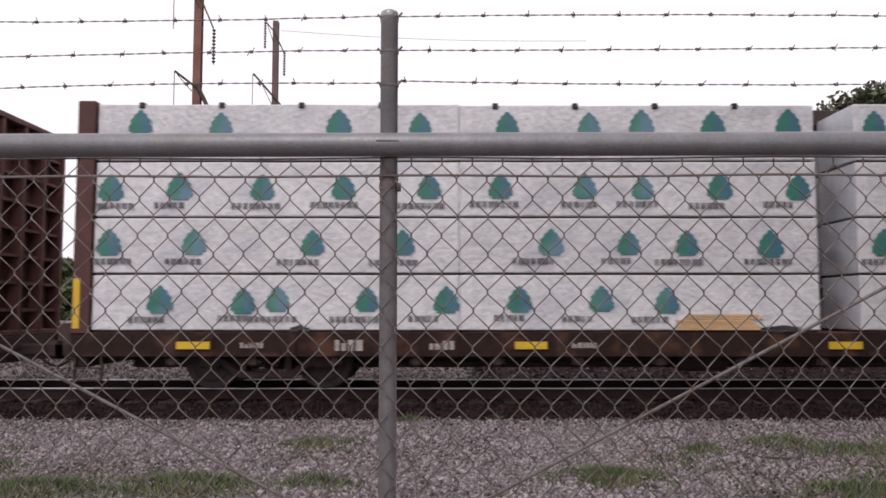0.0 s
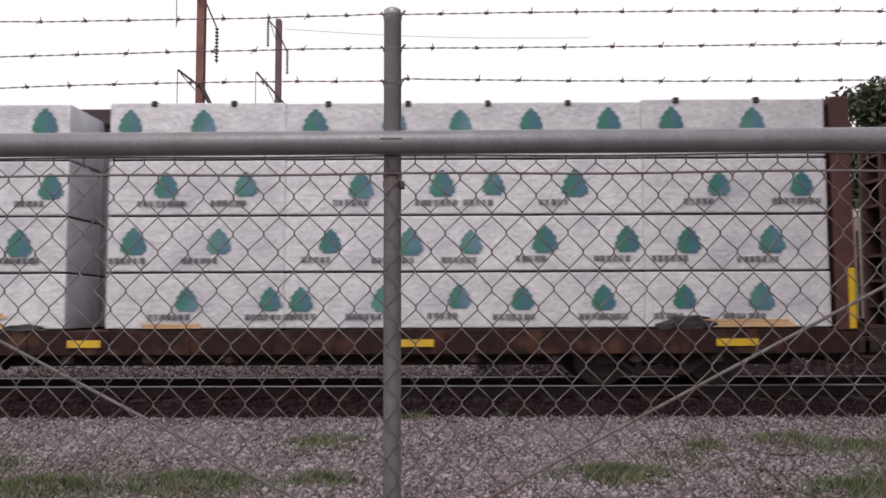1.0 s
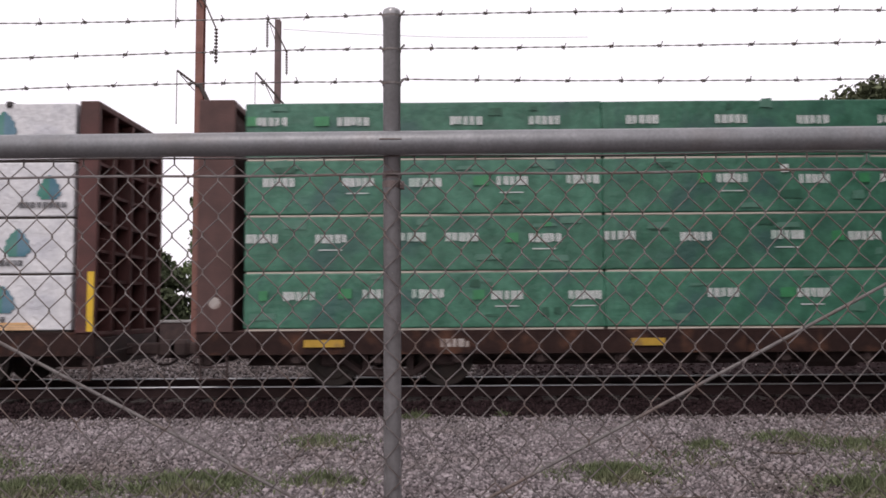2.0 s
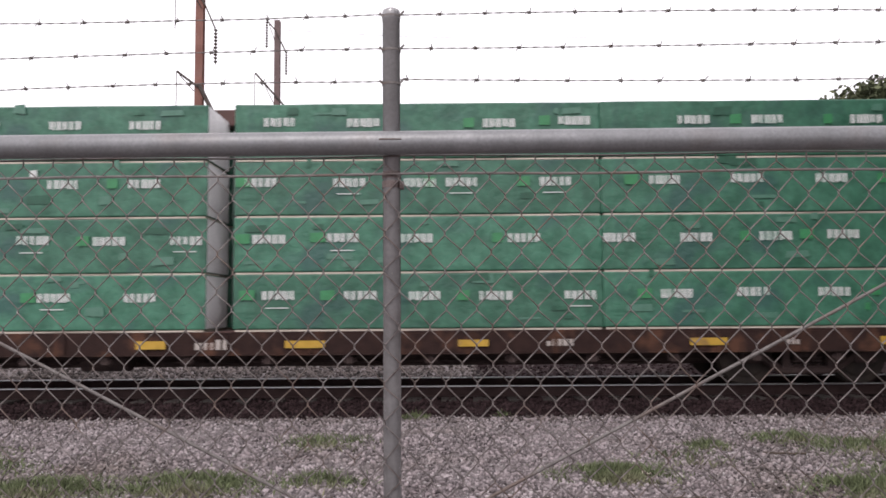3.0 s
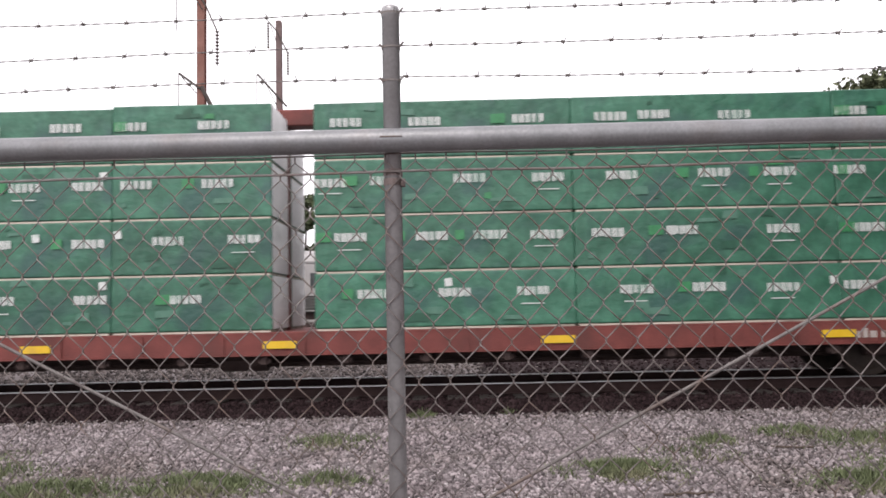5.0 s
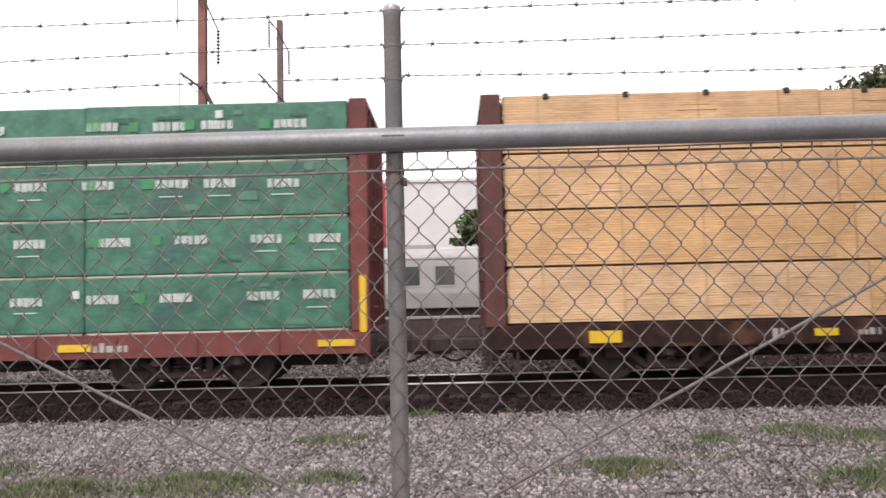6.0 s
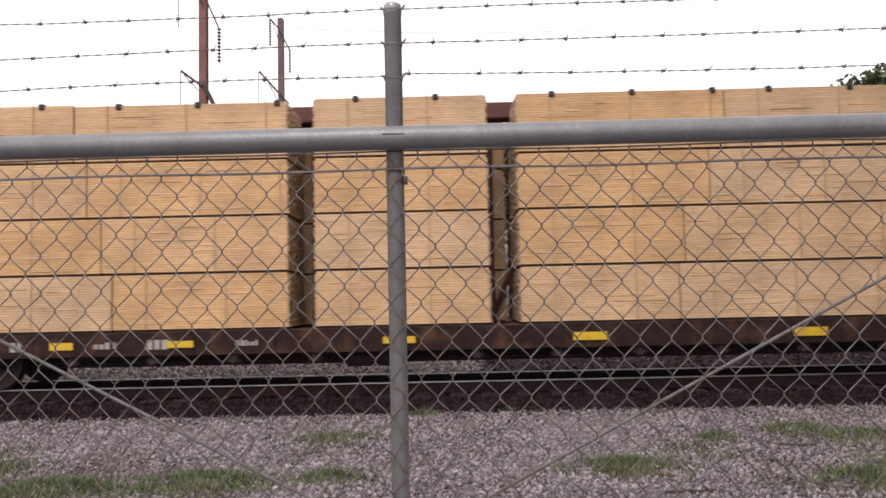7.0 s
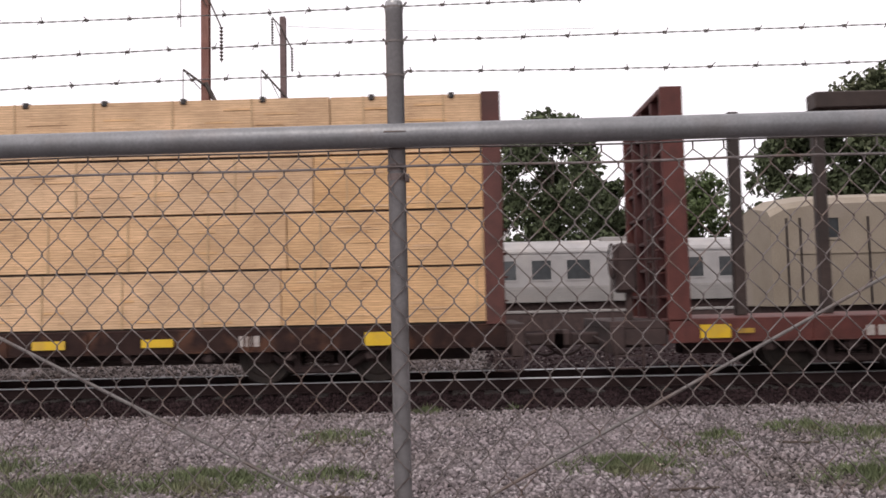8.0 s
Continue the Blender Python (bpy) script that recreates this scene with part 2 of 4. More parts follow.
LEAF = material("dark_leaves", (0.072, 0.090, 0.050), (0.122, 0.146, 0.080), 0.75, 0, 0.4, 12, 0.1, (0.15, 0.125, 0.08), 0.3, island=0.5, gloss=0.15)
LEAFB = material("bright_leaves", (0.080, 0.115, 0.038), (0.130, 0.175, 0.068), 0.7, 0, 0.4, 12, 0.1, island=0.4)


# ---- mesh helpers ----
def part(name, bm, mat, parent=None, label="", smooth=False):
    me = bpy.data.meshes.new(name)
    if isinstance(bm, tuple):
        me.from_pydata(bm[0], [], bm[1])
    else:
        bm.to_mesh(me)
        bm.free()
    me.materials.append(mat)
    if smooth:
        me.shade_smooth()
    ob = new(name, me)
    if parent is not None:
        ob.parent = parent
    return tagged(ob, label)


def again(ob, m, parent=None):
    """One more object on the same mesh."""
    o = ob.copy()
    scene.collection.objects.link(o)
    if parent is not None:
        o.parent = parent
    o.matrix_basis = m
    return o


def thing(name, m, label, category, group="", kind=""):
    return tagged(put(new(name), m), label, category, group, kind)


def put(ob, m):
    ob.matrix_basis = m
    return ob


def box(bm, x0, x1, y0, y1, z0, z1, bevel=0.0):
    b = bmesh.new()
    bmesh.ops.create_cube(b, size=1, matrix=Matrix.LocRotScale(((x0 + x1) / 2, (y0 + y1) / 2, (z0 + z1) / 2), None, (x1 - x0, y1 - y0, z1 - z0)))
    if bevel:
        bmesh.ops.bevel(b, geom=b.edges[:], offset=bevel, segments=1, affect="EDGES")
    merge(bm, b)
    return bm


def merge(bm, b):
    me = bpy.data.meshes.new("tmp")
    b.to_mesh(me)
    b.free()
    bm.from_mesh(me)
    bpy.data.meshes.remove(me)


def rod(bm, p0, p1, r, seg=10, r2=None):
    p0, p1 = Vector(p0), Vector(p1)
    d = p1 - p0
    m = Matrix.Translation((p0 + p1) / 2) @ d.to_track_quat("Z", "Y").to_matrix().to_4x4()
    bmesh.ops.create_cone(bm, cap_ends=True, segments=seg, radius1=r, radius2=r if r2 is None else r2, depth=d.length, matrix=m)
    return bm


def tube(points, r, seg=4, closed_ends=True):
    """Vertices and faces of a tube along points."""
    pts = np.array(points, float)
    tan = np.gradient(pts, axis=0)
    tan /= np.linalg.norm(tan, axis=1)[:, None]
    up = np.array([0.13, 1.0, 0.07])
    s = np.cross(tan, up)
    s /= np.linalg.norm(s, axis=1)[:, None]
    u = np.cross(s, tan)
    a = np.arange(seg) * 2 * np.pi / seg
    v = pts[:, None] + r * (np.cos(a)[None, :, None] * s[:, None] + np.sin(a)[None, :, None] * u[:, None])
    n = len(pts)
    f = [(i * seg + j, i * seg + (j + 1) % seg, (i + 1) * seg + (j + 1) % seg, (i + 1) * seg + j) for i in range(n - 1) for j in range(seg)]
    return v.reshape(-1, 3), f


def joined(pieces):
    vs, fs, k = [], [], 0
    for v, f in pieces:
        vs.append(np.asarray(v))
        fs += [tuple(i + k for i in q) for q in f]
        k += len(v)
    return np.concatenate(vs).tolist(), fs


def B():
    return bmesh.new()


# ---- ground, track ----
RAIL_Z = 0.285
CAR_Z = 0.22           # datum of the cars
FACE_Y = 12.0          # near side of the train
TRACK_Y = FACE_Y + 1.375


def ground():
    bm = B()
    xs = [-900, -200, -60] + [-24 + 1.5 * i for i in range(33)] + [60, 200, 900]
    ys = [-60, -10] + [0.5 * i for i in range(60)] + [34, 45, 80, 250, 1500]
    grid = [[bm.verts.new((x, y, 0.03 * noise.noise((x * 0.5, y * 0.5, 0)) if abs(x) < 24 and 0 < y < 29 and not 10.2 < y < 16.2 else 0.0)) for x in xs] for y in ys]
    for j in range(len(ys) - 1):
        for i in range(len(xs) - 1):
            bm.faces.new((grid[j][i], grid[j][i + 1], grid[j + 1][i + 1], grid[j + 1][i]))
    tagged(part("ground", bm, GRAVEL, smooth=True), "grey crushed gravel ground with sparse weeds", "ground", kind="structure")
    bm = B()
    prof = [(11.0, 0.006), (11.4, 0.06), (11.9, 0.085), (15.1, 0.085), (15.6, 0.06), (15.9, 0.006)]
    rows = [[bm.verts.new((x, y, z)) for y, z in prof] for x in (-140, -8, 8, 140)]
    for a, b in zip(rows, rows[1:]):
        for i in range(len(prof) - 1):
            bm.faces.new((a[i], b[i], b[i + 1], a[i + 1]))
    tagged(part("track_bed", bm, BALLAST), "ballast bed under the track, darkened by oil and painted train shade", "track bed", kind="structure")


def far_side():
    bm = B()
    rows = [[bm.verts.new((x, y, z)) for y, z in ((22.8, 0.008), (24.0, 0.03), (37.0, 0.03), (44.5, 0.03), (45.5, 0.008))] for x in (-90, -12, 12, 90)]
    for a, b in zip(rows, rows[1:]):
        for i in range(4):
            bm.faces.new((a[i], b[i], b[i + 1], a[i + 1]))
    tagged(part("far_track_bed", bm, BALLAST), "dark ballast of the tracks farther back", "track bed", kind="structure")
    bm = B()
    rows = [[bm.verts.new((x + 0.5 * noise.noise((x, y, 2.0)), y, z)) for y, z in ((16.1, 0.006), (16.8, 0.034), (19.0, 0.036), (21.0, 0.036), (22.8, 0.034))] for x in (0.6, 1.4, 3, 6, 12, 24, 60)]
    for v in rows[0]:
        v.co.z = 0.004
    for a, b in zip(rows, rows[1:]):
        for i in range(4):
            bm.faces.new((a[i], b[i], b[i + 1], a[i + 1]))
    tagged(part("siding_bed", bm, BALLAST), "dark ground of the siding", "track bed", kind="structure")
    w = thing("low_wall", pose(0, 37.4, 0), "low dark trackside wall with a pale cap", "wall", kind="structure")
    part("wall_body", box(B(), -70, 70, 0, 0.3, 0, 0.86), UNDER, w)
    part("wall_cap", box(B(), -70, 70, -0.05, 0.35, 0.86, 0.98, 0.015), COACHLOW, w, "pale concrete cap")


def litter():
    for x, y, L, a, seed in ((1.78, 6.25, 0.42, 8, 1), (-0.95, 6.2, 0.25, -6, 2), (3.35, 8.1, 0.4, -12, 3)):
        rng = random.Random(seed)
        pts = [(L * (t - 0.5), 0.02 * rng.uniform(-1, 1), 0.014 + 0.012 * rng.random()) for t in np.linspace(0, 1, 7)]
        pieces = [tube(pts, 0.011, 6), tube([pts[3], (pts[3][0] + 0.06, 0.05, 0.05)], 0.006, 5)]
        ob = part("fallen_stick", joined(pieces), BARK)
        tagged(put(ob, pose(x, y, 0.01, 0, 0, a)), "dark fallen stick lying on the gravel", "stick", "sticks on the gravel")
    bm = B()
    bmesh.ops.create_grid(bm, x_segments=6, y_segments=4, size=1)
    for v in bm.verts:
        v.co = Vector((v.co.x * 0.06, v.co.y * 0.035, 0.035 + 0.03 * noise.noise(v.co * 1.7)))
    ext = bmesh.ops.extrude_face_region(bm, geom=bm.faces[:])
    bmesh.ops.translate(bm, verts=[e for e in ext["geom"] if isinstance(e, bmesh.types.BMVert)], vec=(0, 0, 0.003))
    tagged(put(part("dry_leaf", bm, DUNNAGE), pose(1.72, 7.15, 0.0, 0, 0, 20)), "crumpled pale dry leaf on the gravel", "leaf")


def stones(name, count, spot, size, mat, label, seed):
    """Broken stones scattered by spot(rng), as one mesh."""
    rng = np.random.default_rng(seed)
    b = B()
    bmesh.ops.create_icosphere(b, subdivisions=1, radius=1)
    b.verts.ensure_lookup_table()
    base = np.array([v.co[:] for v in b.verts])
    faces = np.array([[v.index for v in f.verts] for f in b.faces])
    b.free()
    p = spot(rng, count)
    count = len(p)
    s = rng.uniform(*size, (count, 1, 1)) * rng.uniform(0.55, 1.2, (count, 1, 3))
    v = base[None] * (1 + rng.uniform(-0.42, 0.42, (count, len(base), 1))) * s
    ang = rng.uniform(0, 2 * np.pi, (count, 3))
    c, sn = np.cos(ang), np.sin(ang)
    one, zero = np.ones(count), np.zeros(count)
    rz = np.stack([np.stack([c[:, 0], -sn[:, 0], zero], -1), np.stack([sn[:, 0], c[:, 0], zero], -1), np.stack([zero, zero, one], -1)], 1)
    t = 0.5 * ang[:, 1] - 1.5
    rx = np.stack([np.stack([one, zero, zero], -1), np.stack([zero, np.cos(t), -np.sin(t)], -1), np.stack([zero, np.sin(t), np.cos(t)], -1)], 1)
    v = np.einsum("nij,nkj->nki", rz @ rx, v) + p[:, None]
    f = (faces[None] + (np.arange(count) * len(base))[:, None, None]).reshape(-1, 3)
    me = bpy.data.meshes.new(name)
    me.vertices.add(v.size // 3)
    me.vertices.foreach_set("co", v.ravel())
    me.loops.add(f.size)
    me.loops.foreach_set("vertex_index", f.ravel())
    me.polygons.add(len(f))
    me.polygons.foreach_set("loop_start", np.arange(0, f.size, 3))
    me.update(calc_edges=True)
    me.materials.append(mat)
    return tagged(new(name, me), label, "gravel", kind="stuff")


def near_spot(rng, n):
    y = rng.uniform(5.6, 11.25, n)
    x = rng.uniform(-1, 1, n) * (0.62 * y + 0.4)
    return np.stack([x, y, rng.uniform(-0.008, 0.012, n)], -1)


def fence_spot(rng, n):
    return np.stack([rng.uniform(-5, 5, n), rng.uniform(-2, 5.7, n), rng.uniform(-0.004, 0.012, n)], -1)


def bed_spot(rng, n):
    y = np.where(rng.random(n) < 0.6, rng.uniform(10.95, 12.5, n), rng.uniform(12.5, 15.8, n))
    x = rng.uniform(-9.5, 9.5, n)
    lift = np.interp(y, (10.95, 11.4, 11.9, 15.1, 15.6, 15.9), (0.0, 0.055, 0.078, 0.078, 0.055, 0.0))
    return np.stack([x, y, lift + rng.uniform(0.0, 0.022, n)], -1)


def far_spot(rng, n):
    y = rng.uniform(15.7, 26, n)
    x = rng.uniform(-1, 1, n) * (0.6 * y + 1)
    keep = (x < 0.5 + rng.normal(0, 0.9, n)) | (rng.random(n) < 0.12)       # thins out on the dark ground of the siding
    return np.stack([x, y, rng.uniform(0.0, 0.03, n)], -1)[keep]


def siding_spot(rng, n):
    return np.stack([0.8 + 16 * rng.random(n) ** 1.3, rng.uniform(16.0, 23.0, n), rng.uniform(0.02, 0.05, n)], -1)


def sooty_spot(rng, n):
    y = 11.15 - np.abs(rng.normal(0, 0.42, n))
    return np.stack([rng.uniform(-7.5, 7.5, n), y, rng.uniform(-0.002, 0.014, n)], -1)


def rail_profile(name, y, parent_label):
    rail = thing(name, pose(0, y, RAIL_Z), parent_label, "rail", "rails of the track", "structure")
    bm = B()
    box(bm, -140, 140, -0.07, 0.07, -0.17, -0.155)
    box(bm, -140, 140, -0.012, 0.012, -0.155, -0.04)
    box(bm, -140, 140, -0.036, 0.036, -0.04, -0.016)
    part("rail_body", bm, RAILSIDE, rail)
    bm = B()
    box(bm, -140, 140, -0.0368, 0.0368, -0.016, 0.0)
    bmesh.ops.bevel(bm, geom=[e for e in bm.edges if abs(e.verts[0].co.x - e.verts[1].co.x) > 1 and e.verts[0].co.z > -0.001], offset=0.012, segments=4, profile=0.5, affect="EDGES")
    part("rail_head", bm, RAILHEAD, rail, "polished steel running surface")
    return rail


def ties():
    bm = B()
    box(bm, -0.115, 0.115, -1.3, 1.3, -0.13, 0.0, 0.012)
    first = None
    for i in range(-38, 39):
        x = i * 0.52 + random.uniform(-0.02, 0.02)
        m = pose(x, TRACK_Y + random.uniform(-0.04, 0.04), RAIL_Z - 0.168, 0, 0, random.uniform(-1, 1))
        if first is None:
            first = tagged(put(part("railway_tie", bm, TIE), m), "dark creosoted wooden railway tie in ballast", "railway tie", "ties under the rails")
        else:
            again(first, m)


def tuft(x, y, w, n, seed, name="grass_tuft", h=0.17):
    rng = np.random.default_rng(seed)
    pieces = []
    for _ in range(int(1.15 * n)):
        r = (0.5 * abs(rng.normal(0, 0.5)) + 0.62 * rng.random() ** 0.7) * w
        a = rng.uniform(0, 6.283)
        px, py = r * math.cos(a), 0.85 * r * math.sin(a)
        if noise.noise((3.1 * (x + px), 3.1 * (y + py), 7.0)) < rng.uniform(-0.5, 0.0):      # bare spots
            continue
        hh = h * rng.uniform(0.35, 1.1) * max(0.35, 1 - r / w)
        lean = rng.uniform(-0.07, 0.07, 2)
        t = rng.uniform(0, 3.14)
        dx, dy = 0.0065 * math.cos(t), 0.0065 * math.sin(t)
        pieces.append(([(px - dx, py - dy, 0), (px + dx, py + dy, 0), (px + dx * 0.7 + lean[0] * 0.5, py + dy * 0.7 + lean[1] * 0.5, hh * 0.6),
                        (px - dx * 0.7 + lean[0] * 0.5, py - dy * 0.7 + lean[1] * 0.5, hh * 0.6), (px + lean[0], py + lean[1], hh)],
                       [(0, 1, 2, 3), (3, 2, 4)]))
    ob = part(name, joined(pieces), GRASS)
    ob.location = (x, y, 0.0)
    return tagged(ob, "low patch of green weedy grass in the gravel", "grass", "grass patches in the gravel", "stuff")


ground()
rail_profile("rail_near", TRACK_Y - 0.7525, "worn steel rail on the dark ballast")
rail_profile("rail_far", TRACK_Y + 0.7525, "worn steel rail on the far side of the track")
ties()
far_side()


# ---- the fence ----
FY = 1.65
POST_X = -0.113


def fence():
    f = thing("chain_link_fence", pose(0, FY, 0), "galvanised chain-link fence with three strands of barbed wire", "fence")
    for k in (-2, -1, 0, 1, 2):
        bm = B()
        x = POST_X + 3.0 * k
        ring = [(0.0184, 0.0), (0.0184, 2.104), (0.0192, 2.105), (0.0192, 2.122), (0.0178, 2.127), (0.0120, 2.1305), (0.0, 2.1315)]
        turned = [[bm.verts.new((r * math.cos(a), r * math.sin(a), z)) for a in np.linspace(0, 2 * math.pi, 28, endpoint=False)] for r, z in ring[:-1]]
        for low, high in zip(turned, turned[1:]):
            for i in range(28):
                bm.faces.new((low[i], low[(i + 1) % 28], high[(i + 1) % 28], high[i]))
        bm.faces.new(turned[-1])
        post = part("post", bm, DULLPOST, f, smooth=True)
        post.location = (x, 0, 0)
        bm = B()
        for z in (1.775, 1.755):
            rod(bm, (0, 0, z - 0.007), (0, 0, z + 0.007), 0.0200, 16)
        rod(bm, (0.018, -0.012, 1.752), (0.026, -0.012, 1.752), 0.009, 8)
        part("clamp", bm, RUSTY, post, "rusted tension band")
        for z in (1.968, 2.040, 2.113):
            bm = B()
            rod(bm, (0, 0, z - 0.0022), (0, 0, z + 0.0022), 0.0200, 16)
            rod(bm, (0.017, -0.006, z), (0.027, -0.004, z + 0.012), 0.0022, 6)
            rod(bm, (-0.017, -0.006, z), (-0.024, -0.004, z + 0.008), 0.0022, 6)
            part("tie_wire", bm, BARB, post, "dark wire tie round the post")
        # hook that carries the top rail
        bm = B()
        rod(bm, (-0.020, -0.067, 1.838), (0.024, -0.067, 1.838), 0.0018, 6)
        rod(bm, (-0.020, -0.067, 1.838), (-0.026, -0.02, 1.812), 0.0018, 6)
        part("rail_hook", bm, BARB, post)
    bm = B()
    rod(bm, (-7, -0.043, 1.817), (7, -0.043, 1.853), 0.0243, 28)
    part("top_rail", bm, GALV, f, "thick galvanised tube rail", smooth=True)
    for z, r in ((1.811, 0.0019), (1.774, 0.0026)):
        pts = [(x, -0.022 + 0.002 * math.sin(5 * x), z + 0.0024 * x + 0.0015 * math.sin(9 * x + z)) for x in np.arange(-7, 7.01, 0.08)]
        part("tension_wire", tube(pts, r, 6), WIRE, f)
    # woven fabric: upright zigzag wires hooked into one another and over the upper wire
    half_w, half_h, top = 0.0310, 0.0382, 1.804

    def knot(c, r):
        k = min(1.0, r / 12)
        x = -0.0335 + c * half_w * (1 + (0.017 * k if c > 0 else 0.002))
        sag = 0.010 * k * min(0.9, max(0.0, x))        # the fabric sags and spreads towards its lower end
        return x + 0.0012 * math.sin(c * 12.9 + r * 4.1), top - r * half_h - sag + 0.0010 * math.sin(c * 7.3 + r * 2.7)

    pieces = []
    for c in range(-80, 81):
        odd = c if c % 2 else c + 1          # the side on which this wire hooks over the top
        hx, hz = knot(odd, 0)
        hx += 0.0006 if odd == c else -0.0006
        pts = [(hx, -0.0205, hz + 0.008), (hx, -0.0205, hz - 0.008)]
        for r in range(1, 46):
            col = c if (c + r) % 2 else c + 1
            lean = 1 if col > c else -1
            x, z = knot(col, r)
            x += lean * 0.0009
            pts += [(x, -0.0225 - lean * 0.0016, z + 0.0030), (x, -0.0225 + lean * 0.0016, z - 0.0030)]
        pieces.append(tube(pts, 0.00135, 6))
    tagged(part("chain_link_fabric", joined(pieces), WIRE, f, "woven diamond wire mesh", smooth=True), kind="stuff")
    # barbed strands, each tied a little differently on both sides of the middle post
    rng = random.Random(4)
    strands = (
        (1.9725, (-0.0286, -0.0111), 1.9786, (0.0141, -0.0220),
         (-0.881, -0.792, -0.698, -0.609, -0.538, -0.467, -0.384, -0.313, -0.232, -0.081, 0.066, 0.152, 0.256, 0.368, 0.449, 0.54, 0.635, 0.734, 0.824, 0.913)),
        (2.0447, (-0.0110, 0.0100), 2.0435, (0.0049, 0.0007),
         (-0.872, -0.777, -0.674, -0.587, -0.492, -0.403, -0.302, -0.207, -0.029, 0.064, 0.156, 0.248, 0.349, 0.45, 0.535, 0.643, 0.732, 0.821, 0.91)),
        (2.1178, (0.0171, 0.0303), 2.1158, (-0.0132, 0.0158),
         (-0.857, -0.762, -0.67, -0.565, -0.47, -0.374, -0.291, -0.21, -0.011, 0.085, 0.178, 0.275, 0.371, 0.472, 0.565, 0.653, 0.734, 0.824, 0.913)),
    )
    for zl, left, zr, right, knots in strands:
        def height(x):
            u = max(-1.3, min(1.3, x - POST_X))
            z, (a, b) = (zl, left) if u < 0 else (zr, right)
            if abs(u) < 0.03:                 # eases from one side to the other at the post
                z = zl + (zr - zl) * (u + 0.03) / 0.06
            return z + a * u * u + b * u + 0.0012 * noise.noise((x * 9.0, zl * 40, 0))

        xs = np.arange(-4, 4.001, 0.012)
        zs = np.array([height(x) for x in xs])
        two = []
        for ph in (0, math.pi):
            a = xs * 2 * math.pi / 0.05 + ph
            two.append(tube(np.stack([xs, 0.0009 * np.cos(a) - 0.004, zs + 0.0009 * np.sin(a)], -1), 0.0008, 4))
        strand = part("barbed_wire", joined(two), BARB, f, "twisted barbed wire strand")
        bars = []
        beyond = [knots[0] - 0.093 * k for k in range(1, 16)] + [knots[-1] + 0.093 * k for k in range(1, 16)]
        for x in list(knots) + beyond:
            zz = height(x)
            ring = [(x + 0.004 * (t / 10 - 1), -0.004 + 0.0028 * math.cos(t * 1.25), zz + 0.0028 * math.sin(t * 1.25)) for t in range(20)]
            bars.append(tube(ring, 0.0011, 4))
            for e in (-1, 1):
                dx, dz = rng.uniform(-0.006, 0.006), e * rng.uniform(0.005, 0.008)
                bars.append(tube([(x + e * 0.003, -0.006, zz), (x + e * 0.003 + dx, -0.009 + rng.uniform(-0.006, 0.006), zz + dz)], 0.001, 4))
        tagged(part("barbing", joined(bars), BARB, strand), kind="stuff")
    # truss rods rising from the post to the rail on both sides
    for s, top in ((-1, 1.80), (1, 1.80)):
        bm = B()
        rod(bm, (POST_X, 0.004, 1.012), (POST_X + s * (top - 1.012) / 0.52, 0.004, top), 0.0036, 8)
        part("truss_rod", bm, BARB, f, "thin diagonal bracing rod")
    return f


fence()


# ---- the train ----
SPEED = 11.405         # metres a second, towards -x
MOVERS = []            # (object, pose at the clip's start)
ROLLERS = []           # (wheelset, its place in its truck)
RW = 0.42


def wheelset_mesh():
    bm = B()
    rod(bm, (0, -1.05, 0), (0, 1.05, 0), 0.075, 10)
    for s in (-1, 1):
        rod(bm, (0, s * 0.70, 0), (0, s * 0.83, 0), RW, 28)
        rod(bm, (0, s * 0.685, 0), (0, s * 0.70, 0), RW + 0.02, 28)
        rod(bm, (0, s * 0.83, 0), (0, s * 0.84, 0), RW * 0.78, 24, RW * 0.7)
        for k in range(3):
            a = k * 2.094
            rod(bm, (0.07 * math.cos(a), s * 0.84, 0.07 * math.sin(a)), (0.07 * math.cos(a), s * 1.06, 0.07 * math.sin(a)), 0.02, 6)
    return bm


def side_frame(bm, y):
    for x in (-0.875, 0.875):
        box(bm, x - 0.16, x + 0.16, y - 0.09, y + 0.09, 0.33, 0.55, 0.03)
    box(bm, -0.95, 0.95, y - 0.07, y + 0.07, 0.56, 0.70, 0.03)
    box(bm, -0.42, 0.42, y - 0.07, y + 0.07, 0.16, 0.28, 0.03)
    for s in (-1, 1):
        rod(bm, (s * 0.40, y, 0.22), (s * 0.80, y, 0.50), 0.07, 6)
        box(bm, s * 0.34 - 0.05, s * 0.34 + 0.05, y - 0.06, y + 0.06, 0.26, 0.58)
    for x in (-0.16, 0, 0.16):
        for k in range(5):
            rod(bm, (x, y, 0.29 + 0.055 * k), (x, y, 0.315 + 0.055 * k), 0.07, 8)


